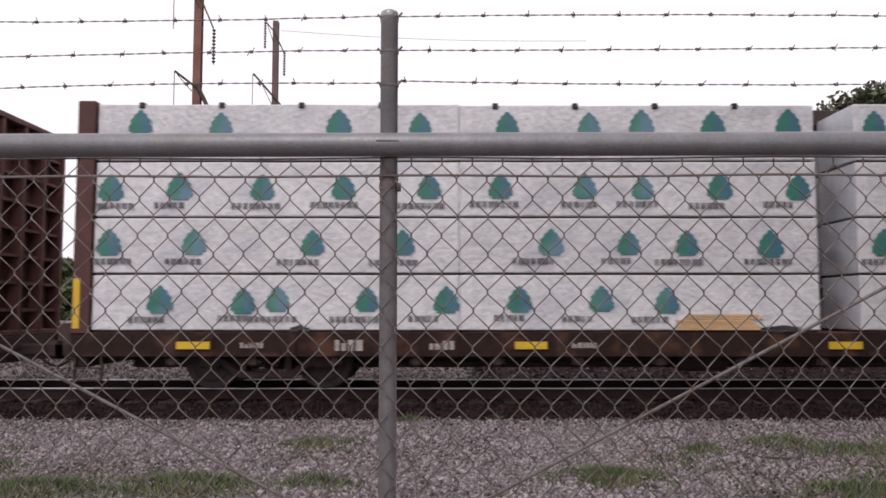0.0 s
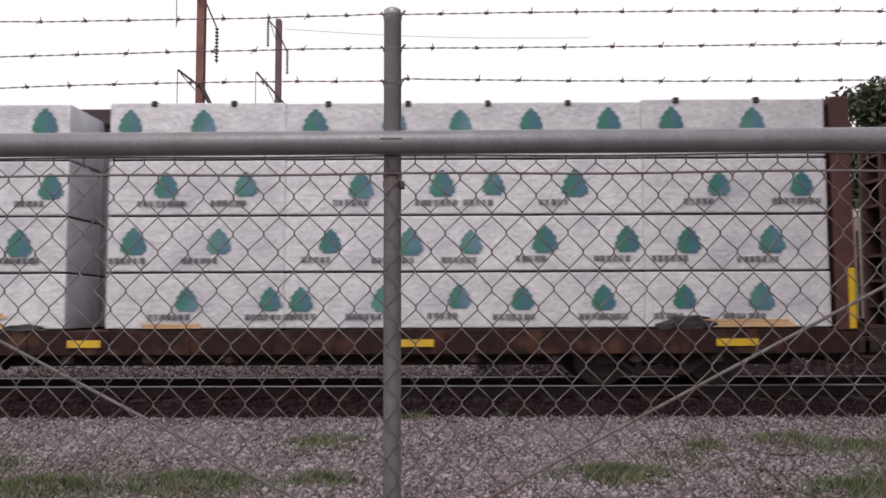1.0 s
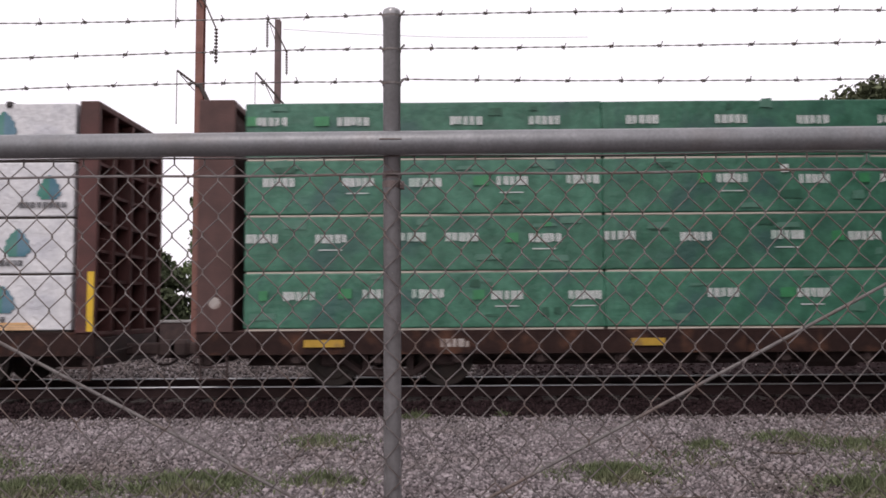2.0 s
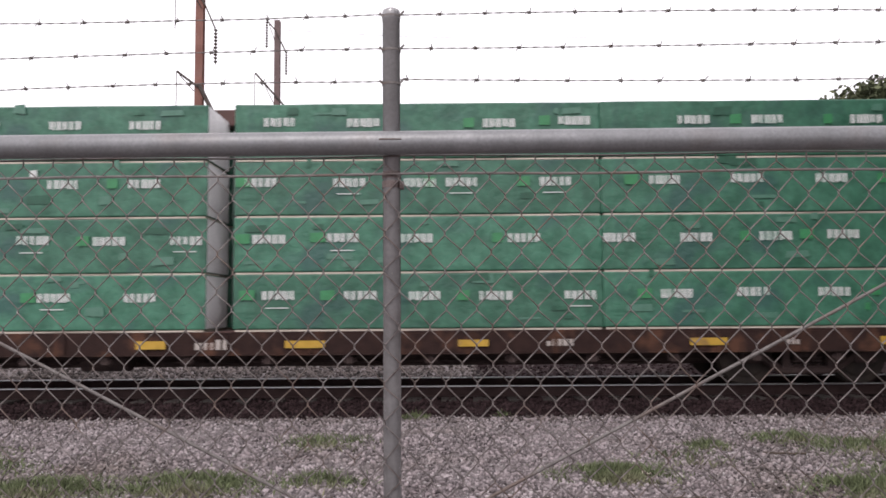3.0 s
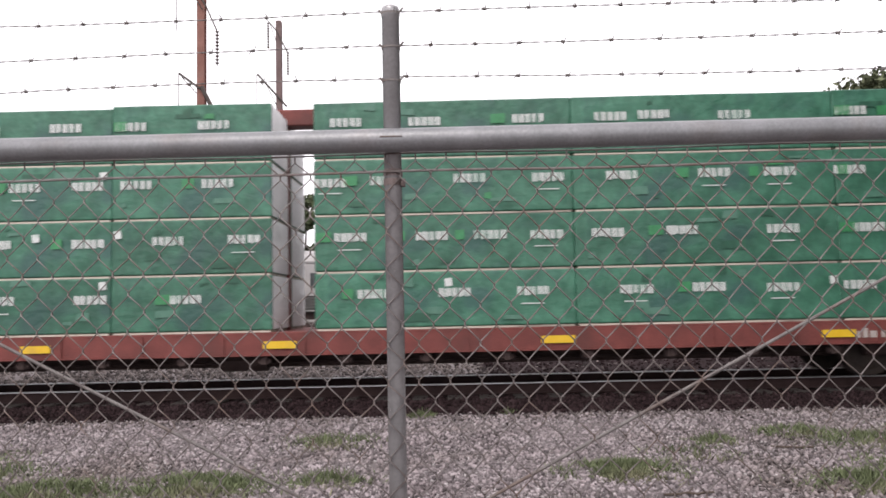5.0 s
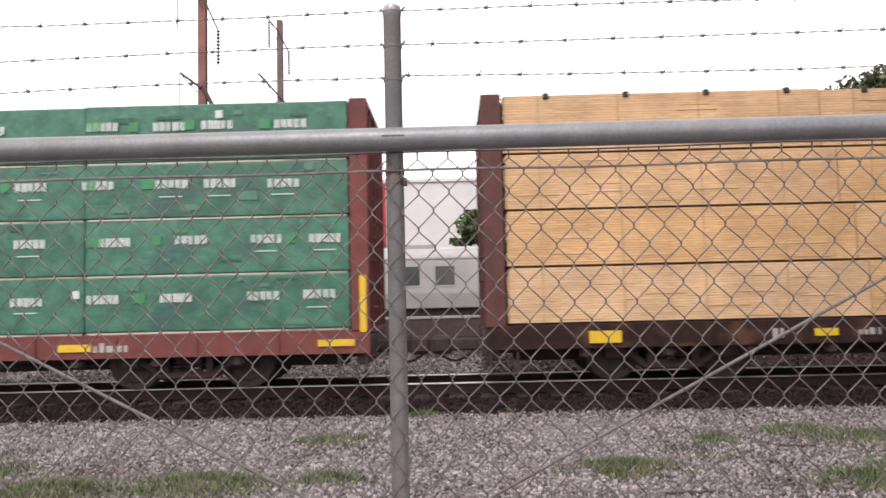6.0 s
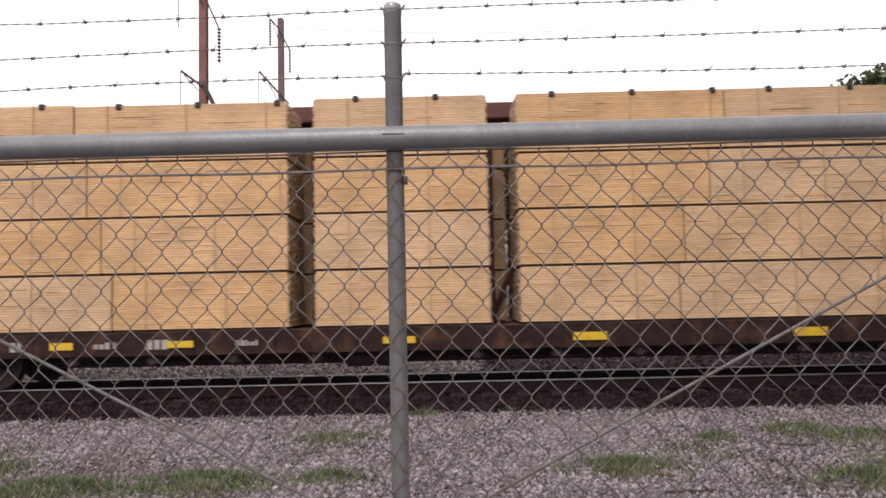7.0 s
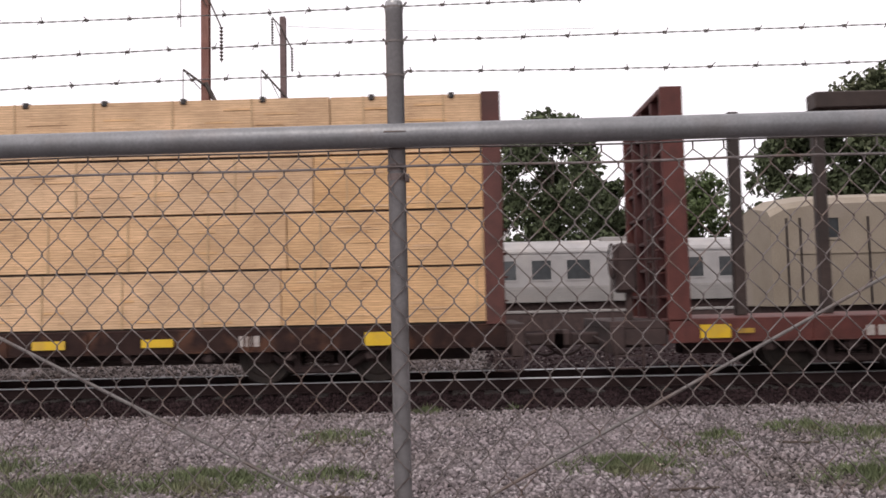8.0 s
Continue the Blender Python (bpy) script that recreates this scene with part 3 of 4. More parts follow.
def bulkhead(car, x0, x1, outer, mat, rib_mat=None, placard=False):
    """End wall of the car: a sheet between two corner posts, with a cap, ribs and grab irons on the outer side."""
    z0, z1 = 0.90, 4.46
    # rib_mat puts shade into the sheet and ribs, so the recess looks deep
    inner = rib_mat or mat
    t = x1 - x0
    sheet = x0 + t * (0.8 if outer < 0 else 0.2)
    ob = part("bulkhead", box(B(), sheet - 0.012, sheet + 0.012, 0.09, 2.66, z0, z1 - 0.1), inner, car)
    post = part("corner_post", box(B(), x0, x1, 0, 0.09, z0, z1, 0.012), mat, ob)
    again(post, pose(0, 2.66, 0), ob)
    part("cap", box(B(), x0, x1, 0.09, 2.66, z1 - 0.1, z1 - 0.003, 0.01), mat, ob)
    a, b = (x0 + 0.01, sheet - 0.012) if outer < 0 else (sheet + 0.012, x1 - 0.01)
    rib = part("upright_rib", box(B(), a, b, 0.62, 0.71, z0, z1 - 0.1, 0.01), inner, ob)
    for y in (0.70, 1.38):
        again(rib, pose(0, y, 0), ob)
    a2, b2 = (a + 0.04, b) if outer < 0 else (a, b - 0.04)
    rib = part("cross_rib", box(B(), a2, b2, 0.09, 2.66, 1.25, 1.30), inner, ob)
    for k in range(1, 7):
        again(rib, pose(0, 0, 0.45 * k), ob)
    e = x0 if outer < 0 else x1
    bm = B()
    rod(bm, (e + outer * 0.05, 0.12, 0.55), (e + outer * 0.05, 0.52, 0.55), 0.011, 6)
    for yy in (0.12, 0.52):
        rod(bm, (e + outer * 0.05, yy, 0.55), (e - outer * 0.01, yy, 0.55), 0.011, 6)
    iron = part("grab_iron", bm, mat, ob)
    for k in range(1, 6):
        again(iron, pose(0, 0, 0.36 * k), ob)
    # small plate near the foot of the corner post
    if placard:
        bm = B()
        rod(bm, (x0 + t * 0.5, -0.006, 1.36), (x0 + t * 0.5, 0.0, 1.36), 0.09, 14)
        part("placard", bm, CHALK, ob, "small pale round placard")
    return ob


def end_platform(car, e, d, reach, mat):
    """A platform beyond the bulkhead at e, on the side d; a deep one carries a hand-brake stand, a ladder and a rail."""
    def plate(bm, x0, x1, *rest):
        return box(bm, *sorted((e + d * x0, e + d * x1)), *rest)

    bm = B()
    plate(bm, 0.0, reach, 0.12, 2.63, 0.80, 0.92, 0.01)
    plate(bm, 0.0, reach, 0.12, 0.20, 0.56, 0.80, 0.01)
    plate(bm, 0.0, reach, 2.55, 2.63, 0.56, 0.80, 0.01)
    platform = part("end_platform", bm, mat, car, "sooty end platform")
    if reach < 0.6:
        return
    bm = B()
    plate(bm, 0.40, 0.50, 0.55, 0.63, 0.92, 1.40, 0.01)
    plate(bm, 0.34, 0.66, 0.42, 0.80, 1.35, 2.12, 0.05)
    part("brake_stand", bm, mat, platform, "sooty hand-brake housing")
    rim = [(e + d * 0.70, 0.59 + 0.27 * math.cos(a), 1.85 + 0.27 * math.sin(a)) for a in np.linspace(0, 2 * math.pi, 25)]
    pieces = [tube(rim, 0.016, 6)]
    pieces += [tube([(e + d * 0.66, 0.59, 1.85), rim[k]], 0.012, 5) for k in (1, 7, 13, 19)]
    part("brake_wheel", joined(pieces), mat, platform, "spoked hand-brake wheel")
    bm = B()
    for yy in (0.16, 0.46):
        rod(bm, (e + d * 0.16, yy, 0.92), (e + d * 0.16, yy, 3.9), 0.018, 6)
    for k in range(9):
        rod(bm, (e + d * 0.16, 0.16, 1.15 + 0.33 * k), (e + d * 0.16, 0.46, 1.15 + 0.33 * k), 0.013, 6)
    part("ladder", bm, mat, platform, "steel end ladder")
    bm = B()
    rod(bm, (e + d * (reach - 0.05), 0.15, 0.92), (e + d * (reach - 0.05), 0.15, 1.85), 0.016, 6)
    rod(bm, (e + d * (reach - 0.05), 0.15, 1.85), (e + d * 0.02, 0.15, 1.85), 0.016, 6)
    part("handrail", bm, mat, platform)


def flatcar(x, L, paint_mat, label, tl=0.3, tr=0.3, reflectors=(), ends=(), marks=(), chord=1.2, sill_mat=None, truss_mat=None, rib_mat=None, braces=True, porch=(0.0, 0.0), placard=False):
    """A centre-beam flatcar whose near left corner stands at x when the clip starts."""
    car = thing("centerbeam_flatcar", pose(x, FACE_Y, CAR_Z), label, "railcar", "cars of the freight train")
    MOVERS.append((car, pose(x, FACE_Y, CAR_Z)))
    bm = B()
    box(bm, 0.02, L - 0.02, 0.085, 2.665, 0.86, 0.94, 0.01)
    part("deck", bm, paint_mat, car)
    bm = B()
    box(bm, 0, L, 0, 0.018, 0.60, 0.90, 0.004)
    box(bm, 0, L, 0.0, 0.085, 0.90, 0.935, 0.004)
    box(bm, 0, L, -0.03, 0.018, 0.585, 0.60, 0.004)
    for k in range(int(L / 1.22)):
        box(bm, 0.9 + k * 1.22, 0.925 + k * 1.22, -0.026, 0.0, 0.60, 0.90)
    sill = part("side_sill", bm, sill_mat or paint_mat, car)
    again(sill, pose(L, 2.75, 0, 0, 0, 180), car)
    bm = B()
    box(bm, 0.5, L - 0.5, 1.17, 1.58, 0.34, 0.86, 0.02)
    for k in range(int(L / 1.5)):
        box(bm, 0.8 + k * 1.5, 0.86 + k * 1.5, 0.09, 2.66, 0.66, 0.86)
    part("center_sill", bm, UNDER, car, "grimy centre sill and cross bearers")
    for k in range(int((L - 2) / 1.22)):
        if k == 0:
            bm = B()
            box(bm, -0.06, 0.06, 0.04, 0.2, 0.44, 0.585, 0.02)
            rod(bm, (-0.1, 0.12, 0.5), (0.1, 0.12, 0.5), 0.05, 10)
            w = part("winch", bm, UNDER, car, "cable winch under the sill")
            w.location = (1.5, 0, 0)
        else:
            again(w, pose(1.5 + k * 1.22, 0, 0), car)
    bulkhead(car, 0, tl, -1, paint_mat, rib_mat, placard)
    bulkhead(car, L - tr, L, 1, paint_mat, None, placard)
    # the centre truss
    bm = B()
    box(bm, chord * 2.4, L - chord * 2.4, 1.20, 1.55, 4.34, 4.62, 0.02)
    part("top_chord", bm, truss_mat or paint_mat, car)
    n = int(round((L - 3.0) / 1.42))
    step = (L - 3.1) / n
    bm = B()
    box(bm, -0.09, 0.09, 1.30, 1.45, 0.94, 4.34, 0.012)
    p0 = part("center_post", bm, truss_mat or paint_mat, car)
    p0.location = (1.55, 0, 0)
    for k in range(1, n + 1):
        again(p0, pose(1.55 + k * step, 0, 0), car)
    if braces:
        bm = B()
        rod(bm, (0.0, 1.375, 0.98), (step, 1.375, 4.15), 0.045, 8)
        d0 = part("diagonal_brace", bm, truss_mat or paint_mat, car)
        d0.location = (1.55 + step, 0, 0)
        for k in range(3, n, 2):
            again(d0, pose(1.55 + k * step, 0, 0), car)
    for e, d, reach in ((0, -1, porch[0]), (L, 1, porch[1])):
        if reach:
            end_platform(car, e, d, reach, UNDER)
    # couplers
    for e, s in ((-porch[0], -1), (L + porch[1], 1)):
        bm = B()
        a = sorted((e - s * 0.4, e + s * 0.55))
        box(bm, a[0], a[1], 1.28, 1.47, 0.52, 0.72, 0.03)
        a = sorted((e + s * 0.5, e + s * 0.86))
        box(bm, a[0], a[1], 1.2, 1.55, 0.47, 0.77, 0.06)
        part("coupler", bm, UNDER, car, "grimy knuckle coupler")
        pts = [(e + s * (0.1 + 0.7 * t), 1.7, 0.55 - 0.22 * math.sin(t * 3.0)) for t in np.linspace(0, 1, 9)]
        part("brake_hose", tube(pts, 0.022, 6), UNDER, car)
    # end platforms: deep end sill, uncoupling lever and hanging corner steps
    for e, d in ((-porch[0], 1), (L + porch[1], -1)):
        bm = B()
        box(bm, *sorted((e + d * 0.02, e + d * 0.22)), 0.10, 2.65, 0.42, 0.86, 0.02)
        box(bm, *sorted((e + d * 0.22, e + d * 0.75)), 0.55, 2.2, 0.50, 0.86, 0.02)
        part("end_sill", bm, UNDER, car, "grimy deep end sill")
        bm = B()
        rod(bm, (e - d * 0.06, 0.15, 0.60), (e - d * 0.06, 1.30, 0.66), 0.016, 6)
        rod(bm, (e - d * 0.06, 0.15, 0.60), (e - d * 0.06, 0.15, 0.34), 0.016, 6)
        part("uncoupling_lever", bm, UNDER, car, "bent uncoupling lever")
        bm = B()
        for xx in (0.05, 0.45):
            box(bm, *sorted((e + d * xx, e + d * (xx + 0.03))), 0.01, 0.07, 0.22, 0.60)
        for zz in (0.22, 0.40):
            box(bm, *sorted((e + d * 0.08, e + d * 0.45)), 0.0, 0.09, zz, zz + 0.02)
        part("corner_step", bm, UNDER, car, "hanging corner step")
    # brake gear under the deck
    bm = B()
    rod(bm, (L * 0.40, 0.75, 0.48), (L * 0.40 + 0.75, 0.75, 0.48), 0.17, 12)
    box(bm, L * 0.40 + 0.2, L * 0.40 + 0.5, 0.65, 0.85, 0.6, 0.86)
    part("air_reservoir", bm, UNDER, car, "grimy air reservoir")
    bm = B()
    rod(bm, (2.2, 1.0, 0.42), (L - 2.2, 1.0, 0.42), 0.022, 6)
    part("brake_rod", bm, UNDER, car, "long brake rod")
    # trucks
    for tx in (2.85, L - 2.85):
        bm = B()
        side_frame(bm, -1.0)
        side_frame(bm, 1.0)
        box(bm, -0.2, 0.2, -1.0, 1.0, 0.36, 0.52, 0.03)
        truck = part("truck", bm, UNDER, car, "grimy cast two-axle truck")
        truck.location = (tx, 1.375, RAIL_Z - CAR_Z)
        for ax in (-0.875, 0.875):
            if not WHEELS:
                ws = part("wheelset", wheelset_mesh(), WHEEL, truck, "worn steel wheelset")
                WHEELS.append(ws)
            else:
                ws = again(WHEELS[0], pose(0, 0, 0), truck)
            ws.location = (ax, 0, RW)
            ROLLERS.append((ws, ax))
    # reflectors and lettering on the sill, which lie 4 mm proud
    for rx, w, h, old in reflectors:
        bm = B()
        box(bm, rx, rx + w, -0.034, -0.029, 0.75 - h / 2, 0.75 + h / 2)
        part("reflector", bm, OLDYELLOW if old else YELLOW, car, "yellow reflective strip")
    for ex, z0, z1 in ends:
        bm = B()
        box(bm, ex, ex + 0.10, -0.008, -0.004, z0, z1)
        part("reflector", bm, YELLOW, car, "upright yellow reflective strip")
    rng = random.Random(int(x * 10))
    for mx, n, h in marks:
        bm = B()
        px = mx
        for _ in range(n):
            w = h * rng.uniform(0.35, 0.75)
            box(bm, px, px + w, -0.008, -0.004, 0.75 - h / 2, 0.75 + h / 2 - rng.choice((0, 0, h * 0.3)))
            px += w + h * 0.22
        part("marking", bm, CHALK, car, "faded white plain bars of lettering")
    return car


WHEELS = []


def wrapped_block(lx, ly, lz, seed, puff=0.012):
    """A soft-edged, slightly puffy package, from its near lower left corner."""
    nx, nz = max(4, int(lx / 0.28)), 5
    bm = B()
    rng = random.Random(seed)
    ph = rng.uniform(0, 50)
    bmesh.ops.create_cube(bm, size=1, matrix=Matrix.LocRotScale((lx / 2, ly / 2, lz / 2), None, (lx, ly, lz)))
    bmesh.ops.bevel(bm, geom=bm.edges[:], offset=0.010, segments=1, affect="EDGES")
    for k in range(1, nx):
        bmesh.ops.bisect_plane(bm, geom=bm.verts[:] + bm.edges[:] + bm.faces[:], plane_co=(k * lx / nx, 0, 0), plane_no=(1, 0, 0))
    for px in (0.03, lx - 0.03):
        bmesh.ops.bisect_plane(bm, geom=bm.verts[:] + bm.edges[:] + bm.faces[:], plane_co=(px, 0, 0), plane_no=(1, 0, 0))
    for pz in (0.025, lz - 0.025):
        bmesh.ops.bisect_plane(bm, geom=bm.verts[:] + bm.edges[:] + bm.faces[:], plane_co=(0, 0, pz), plane_no=(0, 0, 1))
    for k in range(1, nz):
        bmesh.ops.bisect_plane(bm, geom=bm.verts[:] + bm.edges[:] + bm.faces[:], plane_co=(0, 0, k * lz / nz), plane_no=(0, 0, 1))
    for v in bm.verts:
        c = v.co
        c.y += puff * noise.noise((c.x * 1.7 + ph, c.z * 3.0, c.y)) + 0.4 * puff * noise.noise((c.x * 6 + ph, c.z * 7.0, 1))
        c.z += 0.5 * puff * noise.noise((c.x * 1.1 + ph, 3, c.z)) * (c.z / lz)
    return bm


def flat_shape(pts, y=-0.0):
    """A thin printed shape in the near face."""
    n = len(pts)
    v = [(x, y, z) for x, z in pts] + [(x, y + 0.004, z) for x, z in pts]
    f = [tuple(range(n)), tuple(range(2 * n - 1, n - 1, -1))] + [((i + 1) % n, i, n + i, n + (i + 1) % n) for i in range(n)]
    return v, f


PRINT_Y = -0.016


def tree_mark(x, z, s, side):
    """One half of a printed emblem, a pointed lobed crown on a flat foot."""
    half = [(0, -0.17), (0.13, -0.17), (0.135, -0.13), (0.185, -0.115), (0.19, -0.04), (0.155, 0.0), (0.165, 0.06), (0.115, 0.10),
            (0.10, 0.15), (0.05, 0.175), (0.035, 0.21), (0, 0.225)]
    pts = [(x + side * a * s, z + b * s) for a, b in half]
    return flat_shape(pts if side > 0 else pts[::-1], PRINT_Y)


# where prints stand along the loads at the clip's start, tier by tier from the deck
WHITE_PRINTS = (
    (-4.25, -3.0, -2.48, -1.14, 0.05, 1.15, 2.38, 3.36, 7.49, 8.75, 9.21, 10.46, 11.59, 12.54, 13.76, 14.97, 16.12),
    (-5.04, -3.76, -1.97, -0.61, 0.35, 1.63, 2.8, 3.68, 4.94, 6.67, 7.96, 9.65, 10.85, 11.77, 12.89, 14.13, 15.06, 16.31),
    (-5.04, -4.0, -2.74, -1.51, -0.21, 0.87, 2.15, 3.03, 4.2, 5.39, 7.15, 8.36, 10.11, 11.34, 12.12, 13.35, 15.53, 16.78),
    (-4.62, -3.39, -1.59, -0.35, 0.98, 2.23, 3.03, 4.12, 5.27, 6.58, 7.7, 8.85, 9.41, 10.61, 11.62, 12.7, 13.88, 14.83, 16.06),
)
GREEN_PRINTS = (
    (20.61, 21.81, 22.55, 23.74, 24.9, 26.98, 28.32, 29.62, 31.7, 32.94, 33.91, 34.97, 36.25, 37.69, 38.83, 40.05, 41.24),
    (20.04, 21.09, 22.28, 23.06, 24.32, 25.46, 26.6, 27.97, 29.13, 30.3, 31.55, 32.68, 33.79, 35.41, 36.85, 38.01, 39.2, 40.22, 41.45),
    (20.29, 21.5, 22.51, 23.84, 24.9, 27.17, 28.42, 29.65, 31.43, 32.77, 33.84, 34.48, 35.9, 37.56, 38.8, 40.08, 41.32),
    (20.17, 21.42, 23.14, 24.34, 25.82, 27.18, 28.42, 29.65, 31.71, 32.98, 35.05, 36.2, 38.02, 39.14, 40.64, 41.63),
)
GREEN_PRINTS_REAR = (
    (44.95, 45.69, 47.44, 48.68, 50.21, 51.6, 53.05, 55.88, 57.1, 58.28, 59.82, 60.9, 62.01, 63.16, 64.27, 65.59, 66.44),
    (45.57, 46.7, 48.21, 49.2, 50.14, 51.55, 52.78, 53.93, 55.54, 56.77, 57.65, 58.5, 59.42, 60.54, 62.05, 63.34, 64.5, 65.65, 66.54),
    (44.95, 45.76, 46.7, 47.96, 49.2, 50.58, 51.55, 52.29, 53.53, 55.25, 56.09, 57.36, 58.55, 59.67, 61.06, 62.05, 63.09, 64.21, 64.95, 65.92),
    (45.66, 47.36, 48.43, 49.94, 51.19, 52.2, 53.47, 55.49, 56.69, 58.27, 59.52, 60.18, 61.4, 63.15, 64.17, 64.91, 66.03),
)


def letterish(x, z, n, w, h, rng):
    """A row of plain upright bars in place of a printed word."""
    out = []
    for _ in range(n):
        e = x
        while e < x + w * 0.8:
            t = rng.uniform(0.26, 0.5) * w
            lo = z + h * rng.choice((0, 0, 0, 0.1))
            out.append(flat_shape([(e, lo), (e + t, lo), (e + t, z + h * rng.uniform(0.9, 1.0)), (e, z + h)], PRINT_Y - 0.006))
            e += t + w * 0.14
        x += w * 1.25
    return out


def end_sheet(ex, side, lz, seed, kind):
    """Folded sheet, or board ends, over the end of a package."""
    bm = B()
    if kind == "bare":
        rng = random.Random(seed)
        for j in range(int(lz / 0.0395)):
            y = 0.01
            while y < 1.18:
                w = min(rng.choice((0.089, 0.14)), 1.19 - y)
                d = rng.uniform(0.002, 0.03)
                box(bm, *sorted((ex - side * 0.01, ex + side * d)), y, y + w - 0.002, j * 0.0395 + 0.002, j * 0.0395 + 0.0375)
                y += w
        return bm
    ny, nz = 10, 8
    g = [[bm.verts.new((ex + side * (0.004 + (0.035 + 0.05 * noise.noise((seed, i * 0.6, j * 0.7))) * math.sin(math.pi * i / ny) * math.sin(math.pi * j / nz)),
                        0.012 + 1.17 * i / ny, 0.01 + (lz - 0.02) * j / nz)) for i in range(ny + 1)] for j in range(nz + 1)]
    back = [[bm.verts.new((ex - side * 0.004, v.co.y, v.co.z)) for v in row] for row in g]
    for h, flip in ((g, side > 0), (back, side < 0)):
        for j in range(nz):
            for i in range(ny):
                q = [h[j][i], h[j + 1][i], h[j + 1][i + 1], h[j][i + 1]]
                bm.faces.new(q[::-1] if flip else q)
    bmesh.ops.recalc_face_normals(bm, faces=bm.faces[:])
    return bm


def bundle(kind, x, tier, lx, seed, top=False, far=False, ends=(False, False)):
    """One package of lumber on the deck, tier 0 to 3; x is its near left end when the clip starts."""
    rng = random.Random(seed)
    lz, pitch = 0.825, 0.86
    if tier == 3:
        lz += {"white": 0.035, "green": 0.04, "bare": 0.045}[kind]
        lz += rng.uniform(-0.02, 0.022)
    y = FACE_Y + (1.505 if far else 0.045) + rng.uniform(-0.012, 0.012)
    z = CAR_Z + 0.94 + 0.033 + tier * pitch
    label = {"white": "white plastic-wrapped lumber bundle with teal tree prints",
             "green": "green plastic-wrapped lumber bundle with white prints",
             "bare": "unwrapped bundle of yellow sawn lumber"}[kind]
    m = pose(x, y, z)
    b = thing("lumber_bundle", m, label, "lumber bundle", "lumber bundles on the train")
    MOVERS.append((b, m))
    if kind == "bare":
        bm = B()
        box(bm, 0.006, lx - 0.006, 0, 1.2, 0, lz, 0.006)
        part("lumber_package", bm, LUMBER, b)
        # boards that stand a little proud along the face
        for _ in range(0 if far else int(lx * 3.5)):
            bx, bz = rng.uniform(0.02, lx - 0.9), 0.0395 * rng.randint(1, 18)
            bm = B()
            box(bm, bx, min(lx - 0.01, bx + rng.uniform(0.18, 0.75)), -rng.uniform(0.004, 0.012), 0.05, bz + 0.002, bz + 0.0365, 0.003)
            part("board", bm, LUMBER, b)
        sx = 0.5
        while sx < lx and not far:
            bm = B()
            box(bm, sx, sx + 0.02, -0.015, 0.0, -0.003, lz + 0.004)
            part("strap", bm, FAINTSTRAP, b, "narrow band round the boards")
            sx += 1.22
    else:
        part("wrap", wrapped_block(lx, 1.2, lz, seed), WHITEWRAP if kind == "white" else GREENWRAP, b, smooth=True)
        if far:
            pass
        elif kind == "white":
            for sx in (p - x for p in WHITE_PRINTS[tier] if x + 0.16 < p < x + lx - 0.16):
                ez, es = 0.43 + rng.uniform(-0.02, 0.02) + (0.11 if tier == 3 else 0), rng.uniform(0.9, 1.08)
                part("tree_print", tree_mark(sx, ez, es, -1), TEAL, b, "teal half of a tree-shaped print")
                part("tree_print", tree_mark(sx, ez, es, 1), BLUE, b, "blue half of a tree-shaped print")
                a, n = max(0.03, sx - rng.uniform(0.35, 0.6)), rng.choice((5, 6, 7, 8))
                part("text_print", joined(letterish(a, 0.12 + rng.uniform(-0.015, 0.015), n, 0.075, 0.095, rng)), BLACKPRINT, b, "printed black word as plain bars")
        else:
            rows = (GREEN_PRINTS if x < 43 else GREEN_PRINTS_REAR)[tier]
            for sx in (p - x - 0.26 for p in rows if x + 0.2 < p < x + lx - 0.28):
                wz = 0.43 + rng.uniform(-0.02, 0.02) + (0.05 if tier == 3 else 0)
                part("text_print", joined(letterish(sx, wz, 5, 0.080, 0.135, rng)), PRINT, b, "white printed word as plain bars")
                if rng.random() < 0.5:
                    w, ex = rng.uniform(0.12, 0.24), max(0.02, sx - rng.uniform(0.22, 0.42))
                    part("emblem_print", flat_shape([(ex, wz), (ex + w, wz), (ex + w, wz + 0.15), (ex, wz + 0.14)], PRINT_Y - 0.006), BRIGHT, b, "bright green printed square")
                if rng.random() < 0.35:
                    part("fine_print", flat_shape([(sx + 0.05, 0.31), (sx + 0.4, 0.31), (sx + 0.4, 0.325), (sx + 0.05, 0.325)], PRINT_Y - 0.006), PRINT, b)
            for k in range(int(lx * 1.3)):
                px, pz = rng.uniform(0.05, lx - 0.5), rng.choice((rng.uniform(0.05, 0.25), rng.uniform(0.6, 0.75)))
                pw, ph = rng.uniform(0.08, 0.42), rng.uniform(0.03, 0.14)
                part("patch_print", flat_shape([(px, pz), (px + pw, pz + rng.uniform(-0.02, 0.02)), (px + pw * 0.95, pz + ph), (px + 0.02, pz + ph * 0.9)], PRINT_Y - 0.0006 * k), rng.choice((FADED, FADED, FADED, DEEP, DEEP, BRIGHT if pw * ph < 0.015 else FADED)), b, "faded patch of print")
            if rng.random() < 0.2:
                tx, tz = rng.choice((0.05, lx - 0.17, lx * 0.5)), rng.uniform(0.5, 0.65)
                part("tag", flat_shape([(tx, tz), (tx + 0.11, tz + 0.01), (tx + 0.10, tz + 0.13), (tx - 0.01, tz + 0.12)], PRINT_Y - 0.009), PRINT, b, "small white stapled tag")
